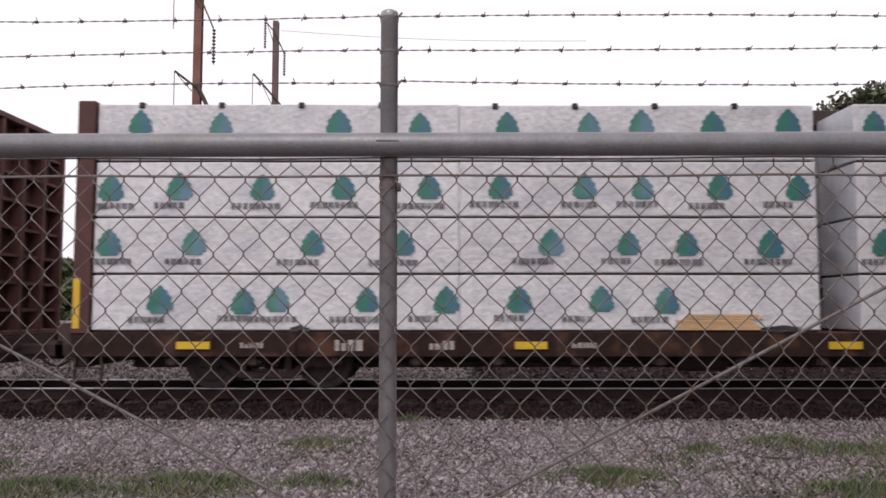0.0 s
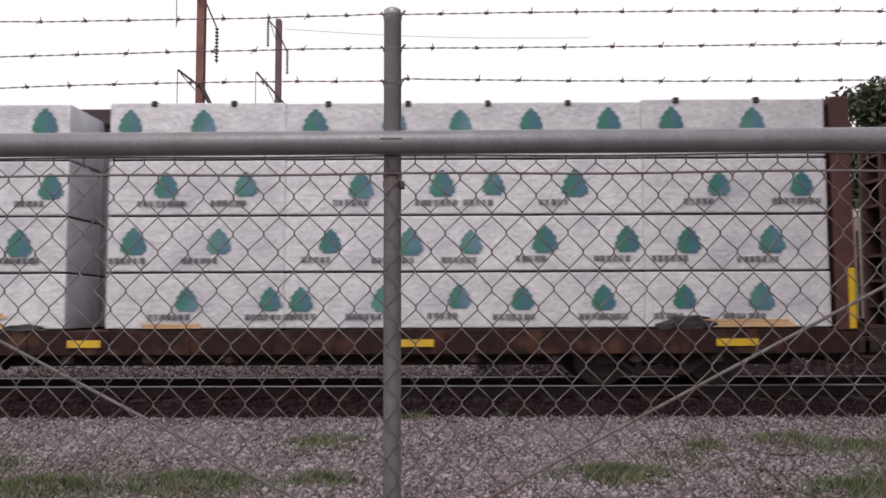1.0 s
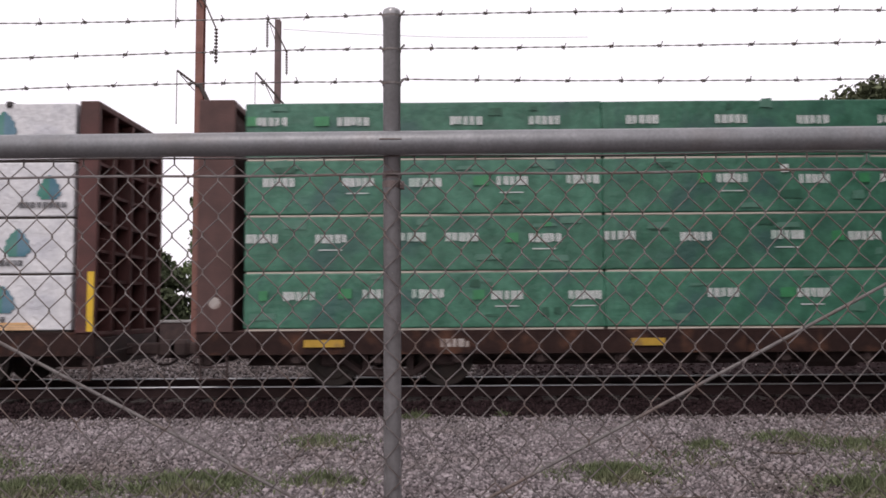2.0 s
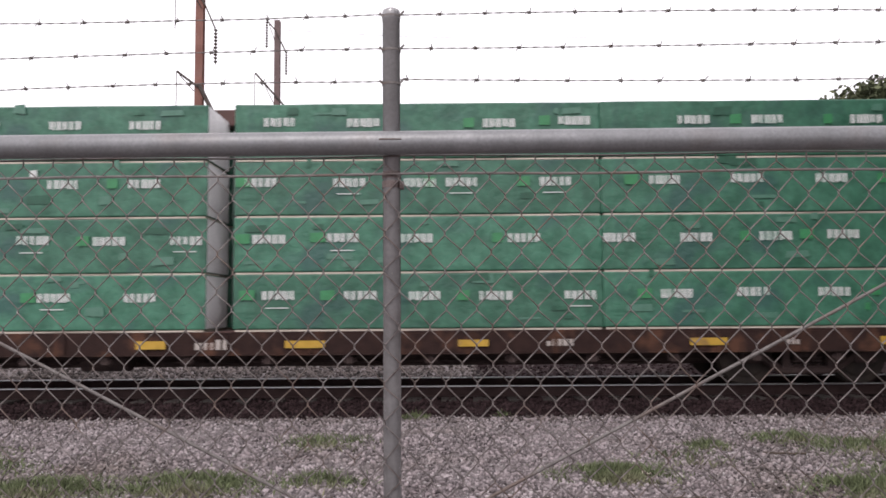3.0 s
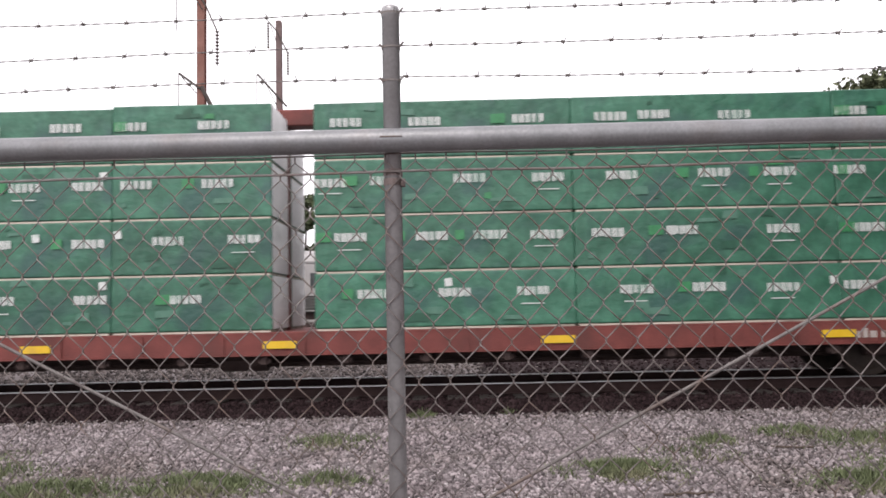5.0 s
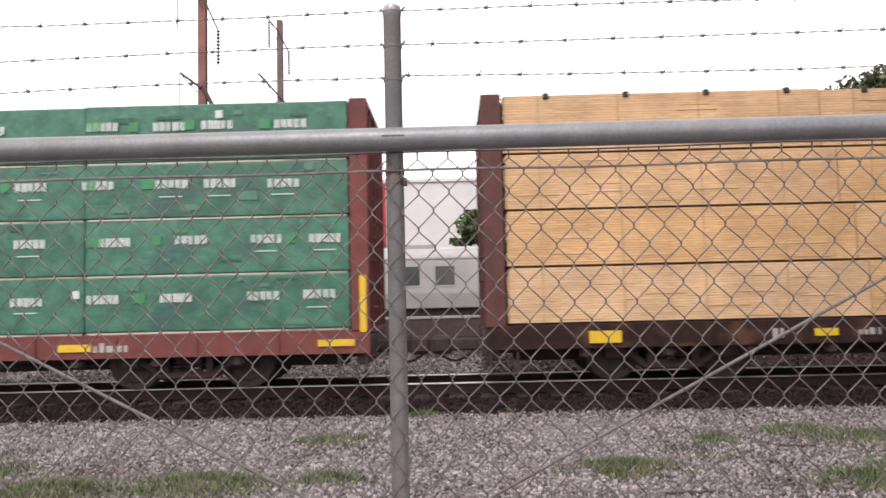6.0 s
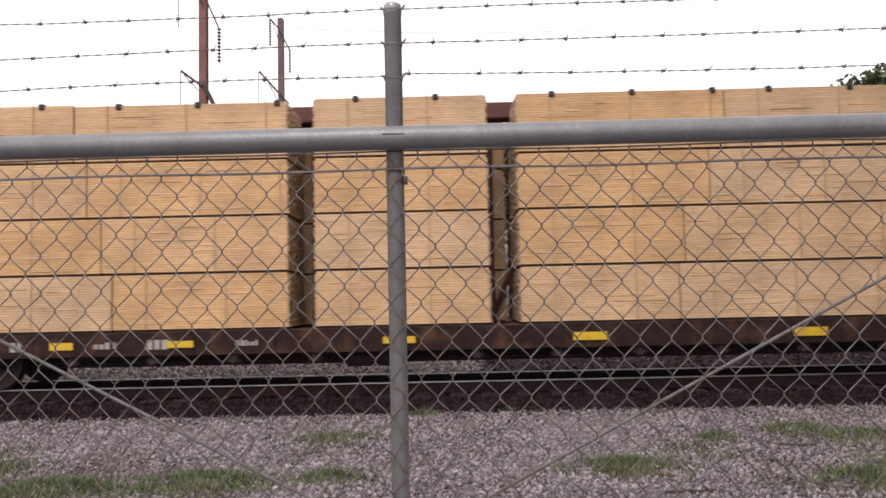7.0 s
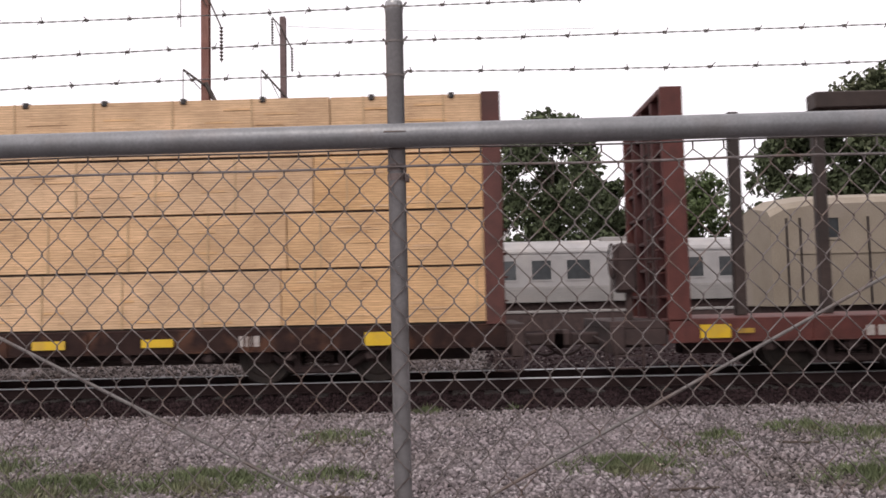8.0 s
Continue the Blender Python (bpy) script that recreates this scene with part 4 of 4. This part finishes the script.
    # closed ends of the package
    for on, ex in zip(ends, (0.0, lx)):
        if on:
            part("end_face", end_sheet(ex, -1 if ex == 0 else 1, lz, seed, kind), {"white": GREYWRAP, "green": PALEEND, "bare": ENDGRAIN}[kind], b,
                 "end of the stacked boards" if kind == "bare" else "pale folded wrap over the end", smooth=kind != "bare")
    # dunnage strip that carries the package, painted gap-dark except under green
    bm = B()
    if kind == "green":
        box(bm, 0.03, lx - 0.03, 0.004, 1.15, -0.034, -0.010)
        box(bm, 0.03, lx - 0.03, 0.06, 1.15, -0.010, 0.006)
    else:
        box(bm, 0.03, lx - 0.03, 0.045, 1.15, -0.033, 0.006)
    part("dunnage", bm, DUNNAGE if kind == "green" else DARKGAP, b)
    if top:
        sx = 0.6 + rng.uniform(-0.1, 0.1)
        while sx < lx:
            bm = B()
            box(bm, sx - 0.045, sx + 0.045, -0.03, 0.12, lz - 0.06, lz + 0.03, 0.012)
            part("corner_protector", bm, STRAP, b, "dark edge protector for the tie-down cable")
            sx += 1.22
    return b


def load(kind, stacks, seed, far=False):
    """Tiers of bundles; each stack is a row of cuts along the car."""
    for cuts in stacks:
        for tier in range(4):
            cc = list(cuts)
            last = len(cc) - 2
            if kind == "bare":                # boards of unequal length: the butts don't line up
                cc[1:-1] = [c + 0.4 * math.sin(seed * 1.7 + 2.3 * tier) for c in cc[1:-1]]
            for i, (a, b) in enumerate(zip(cc, cc[1:])):
                seed += 1
                bundle(kind, a + 0.002, tier, b - a - 0.004, seed, top=(tier == 3 and kind != "green" and not far), far=far, ends=(i == 0, i == last))


flatcar(-29.95, 22.92, BROWN_G, "dark brown centre-beam flatcar with no load in view")
flatcar(-5.56, 23.09, BROWN_A, "dark brown centre-beam flatcar loaded with white bundles", 0.27, 0.30,
        reflectors=((1.59, 0.5, 0.11, 0), (6.63, 0.48, 0.11, 0), (11.30, 0.5, 0.11, 0), (16.25, 0.52, 0.11, 0), (20.97, 0.62, 0.11, 0)),
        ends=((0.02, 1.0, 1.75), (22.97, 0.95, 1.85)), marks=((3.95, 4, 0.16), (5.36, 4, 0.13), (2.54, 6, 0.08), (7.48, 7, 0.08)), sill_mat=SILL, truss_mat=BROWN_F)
load("white", ((-5.27, 0.25, 5.66),), 10)
load("white", ((6.27, 8.96, 14.38, 17.16),), 40)
load("white", ((-5.27, 0.25, 5.66),), 60, True)
load("white", ((6.27, 8.96, 14.38, 17.16),), 70, True)


def torn(x0, x1, h, seed):
    """Bare boards that show where the lowest wrap is torn away."""
    m = pose(x0, FACE_Y + 0.012, CAR_Z + 0.973)
    ob = thing("torn_bundle_edge", m, "bare boards showing under torn white wrap", "boards", "torn edges on the train")
    MOVERS.append((ob, m))
    rng = random.Random(seed)
    for k in range(max(1, int(h / 0.04))):
        bm = B()
        a, b = rng.uniform(0, 0.12) * (k + 1) / 3, (x1 - x0) - rng.uniform(0, 0.15) * (k + 1) / 3
        box(bm, a, b, -0.006 * rng.random(), 0.03, k * 0.04, k * 0.04 + 0.037, 0.003)
        part("board", bm, LUMBER, ob)


def scrap(x, w, h, seed):
    """A crumpled dark piece of torn wrap on the deck's edge."""
    bm = B()
    bmesh.ops.create_icosphere(bm, subdivisions=3, radius=0.5)
    for v in bm.verts:
        k = 1 + 0.5 * noise.noise(v.co * 3.1 + Vector((seed, 0, 0))) + 0.25 * noise.noise(v.co * 8 + Vector((0, seed, 0)))
        v.co = Vector((v.co.x * w * k, v.co.y * 0.07 * k, max(-0.3, v.co.z) * h * k + 0.3 * h))
    m = pose(x, FACE_Y + 0.02, CAR_Z + 0.94)
    ob = tagged(put(part("wrap_scrap", bm, STRAP), m), "crumpled dark scrap of torn wrap on the deck edge", "plastic wrap", "torn scraps on the train")
    MOVERS.append((ob, m))


scrap(-2.15, 0.3, 0.12, 1)
scrap(14.99, 0.75, 0.28, 2)
scrap(5.04, 0.7, 0.12, 3)
torn(3.48, 4.79, 0.26, 1)
torn(6.81, 7.77, 0.1, 2)
torn(15.24, 16.65, 0.13, 3)
flatcar(19.05, 23.53, BROWN_B, "dull brown centre-beam flatcar loaded with green bundles", 0.55, 0.47, placard=True,
        reflectors=((1.62, 0.6, 0.11, 1), (6.50, 0.5, 0.11, 1), (10.52, 0.45, 0.12, 1), (12.75, 0.6, 0.11, 1), (15.33, 0.45, 0.1, 1), (18.78, 0.55, 0.11, 1), (21.60, 0.55, 0.12, 1)),
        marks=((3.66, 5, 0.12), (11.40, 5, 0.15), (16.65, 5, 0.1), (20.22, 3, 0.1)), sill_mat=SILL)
load("green", ((19.75, 25.19, 30.59),), 100)
load("green", ((31.0, 36.57, 42.08),), 130)
load("green", ((19.75, 25.19, 30.59),), 150, True)
load("green", ((31.0, 36.57, 42.08),), 160, True)
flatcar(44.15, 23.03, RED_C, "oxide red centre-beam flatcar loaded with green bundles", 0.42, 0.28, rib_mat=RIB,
        reflectors=((0.30, 0.5, 0.09, 0), (6.41, 0.45, 0.11, 0), (10.05, 0.5, 0.11, 0), (14.20, 0.5, 0.11, 0), (18.35, 0.5, 0.11, 0), (22.25, 0.55, 0.1, 0)),
        ends=((0.05, 0.98, 1.82), (22.88, 0.9, 1.75)), marks=((2.57, 5, 0.15), (3.57, 8, 0.15), (18.87, 5, 0.14)))
load("green", ((44.61, 47.05, 49.49, 51.89, 54.33),), 200)
load("green", ((54.97, 58.9, 62.86, 66.88),), 240)
load("green", ((44.61, 49.49, 54.33),), 260, True)
load("green", ((54.97, 58.9, 62.86, 66.88),), 270, True)
flatcar(68.91, 23.06, BROWN_D, "sooty brown centre-beam flatcar loaded with bare lumber", 0.31, 0.29,
        reflectors=((1.53, 0.48, 0.18, 0), (4.86, 0.35, 0.11, 0), (6.62, 0.4, 0.1, 0), (9.86, 0.48, 0.1, 0), (12.69, 0.5, 0.12, 0), (15.95, 0.5, 0.13, 0), (17.60, 0.48, 0.12, 0), (20.95, 0.45, 0.2, 0)),
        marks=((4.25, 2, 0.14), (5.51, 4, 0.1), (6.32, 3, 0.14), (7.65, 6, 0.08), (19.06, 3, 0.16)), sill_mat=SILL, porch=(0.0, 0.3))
load("bare", ((69.27, 74.32, 77.34),), 300)
load("bare", ((77.76, 80.38),), 330)
load("bare", ((69.27, 74.32, 80.72),), 340, True)
load("bare", ((80.85, 86.4, 91.69),), 345, True)
load("bare", ((80.85, 83.61, 88.98, 91.69),), 350)
flatcar(94.39, 22.83, RED_E, "rust red empty centre-beam flatcar", 0.34, 0.3,
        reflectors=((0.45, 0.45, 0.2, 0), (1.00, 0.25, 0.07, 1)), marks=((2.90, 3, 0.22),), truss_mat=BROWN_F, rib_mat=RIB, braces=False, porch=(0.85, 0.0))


# ---- beyond the track ----
def lattice_pole(x, y, h, r, mat):
    p = thing("catenary_pole", pose(x, y, 0.09), "rusted steel pole with bracket arms and insulators", "pole", "catenary poles beyond the track")
    bm = B()
    box(bm, -r, r, -r, -r + 0.03, -0.09, h)
    box(bm, -r, r, r - 0.03, r, -0.09, h)
    box(bm, -0.02, 0.02, -r + 0.03, r - 0.03, -0.09, h)
    part("shaft", bm, mat, p, "rusted steel column")

    def arm(z, x0, z0, x1, z1, rr):
        bm = B()
        rod(bm, (x0, -r - 0.06, z + z0), (x1, -r - 0.06, z + z1), rr, 6)
        part("bracket_arm", bm, POLEDARK, p)

    def string(xx, z, n):
        bm = B()
        for k in range(n):
            rod(bm, (xx, -r - 0.06, z - 0.14 * k), (xx, -r - 0.06, z - 0.14 * k - 0.06), 0.085, 8, 0.05)
        rod(bm, (xx, -r - 0.06, z), (xx, -r - 0.06, z - 0.14 * n), 0.02, 6)
        part("insulator", bm, INSUL, p, "brown insulator string")

    return p, arm, string


def poles():
    p, arm, string = lattice_pole(-9.70, 31, 15.4, 0.15, POLE)
    arm(0, -0.25, 14.3, 0.25, 13.4, 0.035)
    arm(0, 0.25, 13.4, 0.66, 12.45, 0.03)
    arm(0, -0.45, 14.2, 0.1, 13.3, 0.02)
    string(0.68, 12.4, 10)
    arm(0, -0.83, 10.75, 0.0, 10.12, 0.045)
    arm(0, -0.72, 10.6, -0.15, 9.95, 0.018)
    arm(0, 0.05, 10.2, 0.62, 9.05, 0.085)
    for xx, z0, z1 in ((-0.92, 12.45, 14.9), (-0.83, 8.6, 10.75)):
        bm = B()
        rod(bm, (xx, -0.24, z0), (xx, -0.24, z1), 0.018, 5)
        part("hanger_rod", bm, POLEDARK, p)
    q, arm, string = lattice_pole(-8.76, 41, 16.5, 0.145, POLEDULL)
    arm(0, -0.52, 16.45, -0.1, 15.95, 0.035)
    arm(0, -0.1, 15.95, 0.49, 14.75, 0.035)
    arm(0, -0.45, 16.4, -0.12, 15.4, 0.018)
    string(-0.52, 16.35, 10)
    string(0.50, 14.75, 9)
    arm(0, -1.1, 13.65, 0.42, 11.9, 0.05)
    arm(0, -0.6, 13.0, -0.12, 12.0, 0.02)
    bm = B()
    rod(bm, (-1.12, -0.24, 11.8), (-1.12, -0.24, 13.6), 0.02, 5)
    part("hanger_rod", bm, POLEDARK, q)
    # slack overhead cable
    w = thing("overhead_cable", pose(0, 41, 0), "thin slack overhead cable", "cable", "cables")
    pts = [(-8.5 + 16 * t, 0, 16.10 - 0.55 * t - 0.2 * math.sin(math.pi * t)) for t in np.linspace(0, 1, 24)]
    part("cable", tube(pts, 0.011, 5), POLEDARK, w)


def window(parent, x, y, z, w, h, frame_mat):
    bm = B()
    t = 0.07
    box(bm, x - t, x, y - 0.03, y + 0.01, z - t, z + h + t)
    box(bm, x + w, x + w + t, y - 0.03, y + 0.01, z - t, z + h + t)
    box(bm, x, x + w, y - 0.03, y + 0.01, z + h, z + h + t)
    box(bm, x, x + w, y - 0.03, y + 0.01, z - t, z)
    fr = part("window", bm, frame_mat, parent, "window in a pale frame")
    bm = B()
    box(bm, x, x + w, y - 0.012, y - 0.004, z, z + h)
    part("pane", bm, GLASSY, fr, "dark glass pane")


COACHES = []


def coach(x, y, L, label):
    """An old passenger coach, side on: body with rounded roof, windows, door, underframe."""
    c = thing("passenger_coach", pose(x, y, 0), label, "railway coach", "coaches of the commuter train")
    COACHES.append((c, pose(x, y, 0)))
    prof = [(0, 1.35), (0, 3.68), (0.12, 4.03), (0.5, 4.33), (1.45, 4.50), (2.4, 4.33), (2.78, 4.03), (2.9, 3.68), (2.9, 1.35)]
    n = len(prof)
    v = [(0, a, b) for a, b in prof] + [(L, a, b) for a, b in prof]
    f = [tuple(range(n)), tuple(range(2 * n - 1, n - 1, -1))] + [(i, n + i, n + (i + 1) % n, (i + 1) % n) for i in range(n)]
    bm = B()
    part("body", (v, f), COACH, c)
    box(bm, 0.02, L - 0.02, -0.03, 0.0, 1.35, 2.13)
    skirt = part("skirt", bm, COACHLOW, c, "grey fluted lower side")
    bm = B()
    flute = part("flute", box(bm, 0.02, L - 0.02, -0.05, -0.03, 1.40, 1.44), COACHLOW, skirt)
    for k in range(1, 5):
        again(flute, pose(0, 0, k * 0.15), skirt)
    bm = B()
    box(bm, 0, L, -0.06, -0.0, 3.80, 3.88)
    part("drip_rail", bm, COACH, c)
    for dx in (0.35, L - 1.35):
        bm = B()
        box(bm, dx, dx + 1.0, -0.03, -0.004, 1.4, 3.53, 0.01)
        door = part("door", bm, COACH, c, "pale sliding door")
        bm = B()
        box(bm, dx + 0.3, dx + 0.7, -0.04, -0.032, 2.53, 3.28)
        part("pane", bm, GLASSY, door, "dark glass pane")
    for k in range(3):
        unit = box(B(), L * (0.2 + 0.3 * k) - 1.1, L * (0.2 + 0.3 * k) + 1.1, 0.75, 2.1, 4.28, 4.60, 0.04)
        part("roof_unit", unit, COACHLOW, c, "grey equipment housing on the roof")
    k = 0
    xx = 2.0
    while xx < L - 2.6:
        window(c, xx, 0.0, 2.48, 0.95 if k % 4 else 1.15, 0.95, COACH)
        xx += 1.75 if k % 4 else 2.3
        k += 1
    bm = B()
    box(bm, 0.4, L - 0.4, 0.3, 2.6, 0.9, 1.35)
    for tx in (3, L - 3):
        box(bm, tx - 1.3, tx + 1.3, 0.1, 2.8, 0.35, 0.95, 0.05)
        for a in (-0.9, 0.9):
            rod(bm, (tx + a, 0.3, 0.42), (tx + a, 2.6, 0.42), 0.42, 16)
    part("underframe", bm, UNDER, c, "dark underframe and wheels")
    return c


def tan_car(x, y, L):
    c = thing("tan_railcar", pose(x, y, 0), "old tan weathered railcar with a rounded roof", "railcar")
    prof = [(0, 1.15), (0, 4.02), (0.2, 4.2), (1.45, 4.42), (2.7, 4.2), (2.9, 4.02), (2.9, 1.15)]
    n = len(prof)
    stations = [(0.0, -0.36), (0.4, -0.16), (1.3, -0.03), (3.0, 0.0), (L, 0.0)]
    v = [(sx, a, b + (dz if b > 2 else 0)) for sx, dz in stations for a, b in prof]
    f = [tuple(range(n)), tuple(range(len(v) - 1, len(v) - n - 1, -1))]
    f += [(s * n + i, (s + 1) * n + i, (s + 1) * n + (i + 1) % n, s * n + (i + 1) % n) for s in range(len(stations) - 1) for i in range(n)]
    part("body", (v, f), TAN, c)
    for sx in (0.42, 0.8, 2.7, 4.6):
        bm = B()
        box(bm, sx, sx + 0.06, -0.03, 0.0, 1.2, 3.62)
        part("seam", bm, POLEDARK, c, "dark upright seam")
    bm = B()
    box(bm, 0.7, L, -0.03, 0.0, 2.6, 2.64)
    part("seam", bm, TAN, c)
    window(c, 1.55, 0.0, 3.05, 0.35, 0.55, TAN)
    bm = B()
    box(bm, 3.9, 6.5, -0.03, -0.004, 1.9, 2.15)
    box(bm, 3.9, 6.5, -0.03, -0.004, 1.35, 1.6)
    part("stripe", bm, COACH, c, "pale painted stripes")
    bm = B()
    box(bm, 3.9, 6.5, -0.03, -0.004, 1.68, 1.82)
    part("stripe", bm, REDSIGN, c, "faded red painted stripe")
    bm = B()
    box(bm, 0.2, L - 0.2, 0.2, 2.7, 0.7, 1.15)
    for tx in (2.2, L - 2.2):
        for a in (-0.9, 0.9):
            rod(bm, (tx + a, 0.3, 0.42), (tx + a, 2.6, 0.42), 0.42, 16)
    part("underframe", bm, UNDER, c, "dark underframe and wheels")
    return c


def building(x, y, w, d, h):
    b = thing("industrial_building", pose(x, y, 0), "large pale industrial building beyond the coaches", "building")
    bm = B()
    box(bm, 0, w, 0, d, 0, h)
    part("wall", bm, FACADE, b)
    bm = B()
    box(bm, -0.2, w + 0.2, -0.2, d + 0.2, h, h + 0.35, 0.05)
    part("roof", bm, FACADE, b, "flat roof with a pale edge")
    for k in range(1, int(w / 1.2)):
        bm = B()
        box(bm, k * 1.2, k * 1.2 + 0.06, -0.05, 0, 0, h)
        part("panel_joint", bm, FACADE, b)
    bm = B()
    box(bm, 4.3, 5.6, -0.25, -0.05, 5.0, 12.55, 0.03)
    part("sign_panel", bm, REDSIGN, b, "tall red panel")


def tree(x, y, h, w, seed, mat=LEAF, low=0.25, dense=2600, name="tree", label="tall leafy tree with an uneven crown"):
    rng = random.Random(seed)
    t = thing(name, pose(x, y, 0), label, "tree", "trees beyond the track")
    bm = B()
    rod(bm, (0, 0, 0), (0.1, 0, h * 0.55), 0.018 * h, 9, 0.009 * h)
    rod(bm, (0.1, 0, h * 0.54), (0.25, 0.1, h * 0.9), 0.009 * h, 7, 0.002 * h)
    clumps = []
    for k in range(64):
        u = rng.random()
        z = h * (low + (0.96 - low) * u)
        wide = 0.5 * w * (0.30 + 0.70 * math.sin(math.pi * min(1.0, 0.22 + 0.74 * u)))
        reach = wide * math.sqrt(rng.random()) * rng.uniform(0.7, 1.22)
        a = rng.uniform(0, 6.283)
        q = (reach * math.cos(a), reach * math.sin(a), z)
        if k % 4 == 0:
            rod(bm, (0.1, 0, max(h * 0.15, z - reach * 0.7)), q, 0.006 * h, 5, 0.0015 * h)
        clumps.append((q, rng.uniform(0.06, 0.17) * w))
    part("trunk", bm, BARK, t, "tapered trunk with limbs")
    g = np.random.default_rng(seed)
    per = dense // len(clumps)
    vs, fs = [], []
    for (cx, cy, cz), r in clumps:
        d = g.normal(0, 1, (per, 3))
        d /= np.linalg.norm(d, axis=1)[:, None]
        c = np.array([cx, cy, cz]) + d * (r * g.uniform(0.25, 1.05, (per, 1)) ** 0.6) * np.array([1.0, 1.0, 0.8])
        s = g.uniform(0.12, 0.30, (per, 1))
        a = g.normal(0, 1, (per, 3))
        a /= np.linalg.norm(a, axis=1)[:, None]
        b = np.cross(a, g.normal(0, 1, (per, 3)))
        b /= np.linalg.norm(b, axis=1)[:, None]
        k = len(vs) * 4 * per
        vs.append(np.stack([c - a * s, c + b * s * 0.5, c + a * s, c - b * s * 0.5], 1).reshape(-1, 3))
        fs += [(k + 4 * i, k + 4 * i + 1, k + 4 * i + 2, k + 4 * i + 3) for i in range(per)]
    part("crown", (np.concatenate(vs).tolist(), fs), mat, t, "crown of many small leaves")


poles()
# a commuter train that passes behind, led by a shorter car
COACH_SPEED = 16.4
xc = 59.0
for n, L in enumerate((17.0, 25.0, 25.0, 25.0)):
    coach(xc, 40, L, "pale commuter coach with grey fluted sides, passing behind")
    xc += L + 0.4
tan_car(8.88, 22.6, 14.0)
building(-11.5, 72, 16.4, 12, 12.6)
tree(6.7, 55, 14.2, 10.2, 1, dense=24000, low=0.08)
tree(17.4, 60, 10.6, 8.5, 5, LEAFB, dense=12600, low=0.1)
tree(12.2, 62, 11.0, 6.0, 2, dense=16200, low=0.1)
tree(28.4, 48, 14.8, 12.5, 3, dense=40000, low=0.12)
tree(36.5, 52, 15.0, 12.0, 4, dense=16200, low=0.15)
tree(22.8, 52, 12.6, 8.6, 15, dense=20000, low=0.12)
tree(-13.2, 50, 11.6, 7.0, 6, LEAFB, dense=12600, low=0.15)
tree(-9.6, 52, 9.0, 4.5, 7, dense=8100, low=0.1)
tree(1.6, 50, 7.6, 3.4, 8, LEAFB, 0.12, 3000)
for k, bx in enumerate((-22, -17.5, -8.0, -4.6, -1.2, 4.6, 8.6, 12.4, 16.5, 21.0, 25.5)):
    tree(bx, 47 + (k % 3), 4.3 + 0.5 * (k % 2), 5.2, 30 + k, LEAF if k % 2 else LEAFB, 0.06, 6480, "bush", "dense wild bush along the far tracks")
# unseen trees on the near side, added to shade the right of the track
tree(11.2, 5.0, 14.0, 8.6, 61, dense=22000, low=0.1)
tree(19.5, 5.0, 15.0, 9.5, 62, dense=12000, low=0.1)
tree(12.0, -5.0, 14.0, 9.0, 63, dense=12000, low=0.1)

# ---- gravel and weeds ----
stones("gravel", 50000, near_spot, (0.007, 0.027), STONE, "loose grey crushed stones", 1)
stones("pale_gravel", 4200, near_spot, (0.006, 0.020), PALESTONE, "scattered pale stones in the gravel", 5)
stones("fence_gravel", 9000, fence_spot, (0.010, 0.030), STONE, "loose grey stones along the fence", 4)
stones("track_ballast", 12000, bed_spot, (0.018, 0.04), BSTONE, "oily ballast stones, coloured darker for the train's shade", 2)
stones("siding_ballast", 2600, siding_spot, (0.022, 0.05), BSTONE, "dark stones on the siding", 6)
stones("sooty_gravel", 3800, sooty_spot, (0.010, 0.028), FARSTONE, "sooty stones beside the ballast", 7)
# these stones carry the train's shade in their colour
stones("far_gravel", 14000, far_spot, (0.024, 0.055), FARSTONE, "grey stones beyond the track, coloured darker for the train's shade", 3)
SPOTS = ((-3.4, 6.7, 0.75, 2600), (-2.2, 6.85, 0.8, 3000), (1.47, 7.2, 0.6, 3200), (3.42, 6.6, 0.6, 2600), (3.8, 9.1, 0.5, 1100), (4.3, 8.5, 0.8, 1300),
         (2.74, 8.6, 0.35, 450), (-1.35, 9.0, 0.7, 700), (-0.43, 10.95, 0.25, 350), (0.75, 11.05, 0.16, 140), (5.4, 8.8, 0.9, 1200), (-5.2, 8.4, 0.8, 900),
         (-1.1, 7.0, 0.5, 500), (2.3, 7.9, 0.6, 350), (-4.4, 7.6, 0.7, 900), (4.2, 7.3, 0.7, 900))
for i, (x, y, w, n) in enumerate(SPOTS):
    tuft(x, y, w, n, 70 + i)


litter()


# ---- what moves ----
def motions():
    times = [0, 1 / 30, 2 / 30, 0.1] + [0.5 * k for k in range(1, 16)] + [7.9, 8 - 2 / 30, 8 - 1 / 30, 8.0]
    for ob, m in MOVERS:
        walk(ob, [(t, Matrix.Translation((-SPEED * t, 0, 0)) @ m) for t in times])
    for ob, m in COACHES:
        walk(ob, [(t, Matrix.Translation((-COACH_SPEED * t, 0, 0)) @ m) for t in times])
    turn = math.degrees(SPEED / RW) / 30
    for ws, ax in ROLLERS:
        walk(ws, [(i / 30, pose(ax, 0, RW, 0, -turn * i, 0)) for i in range(241)])


motions()
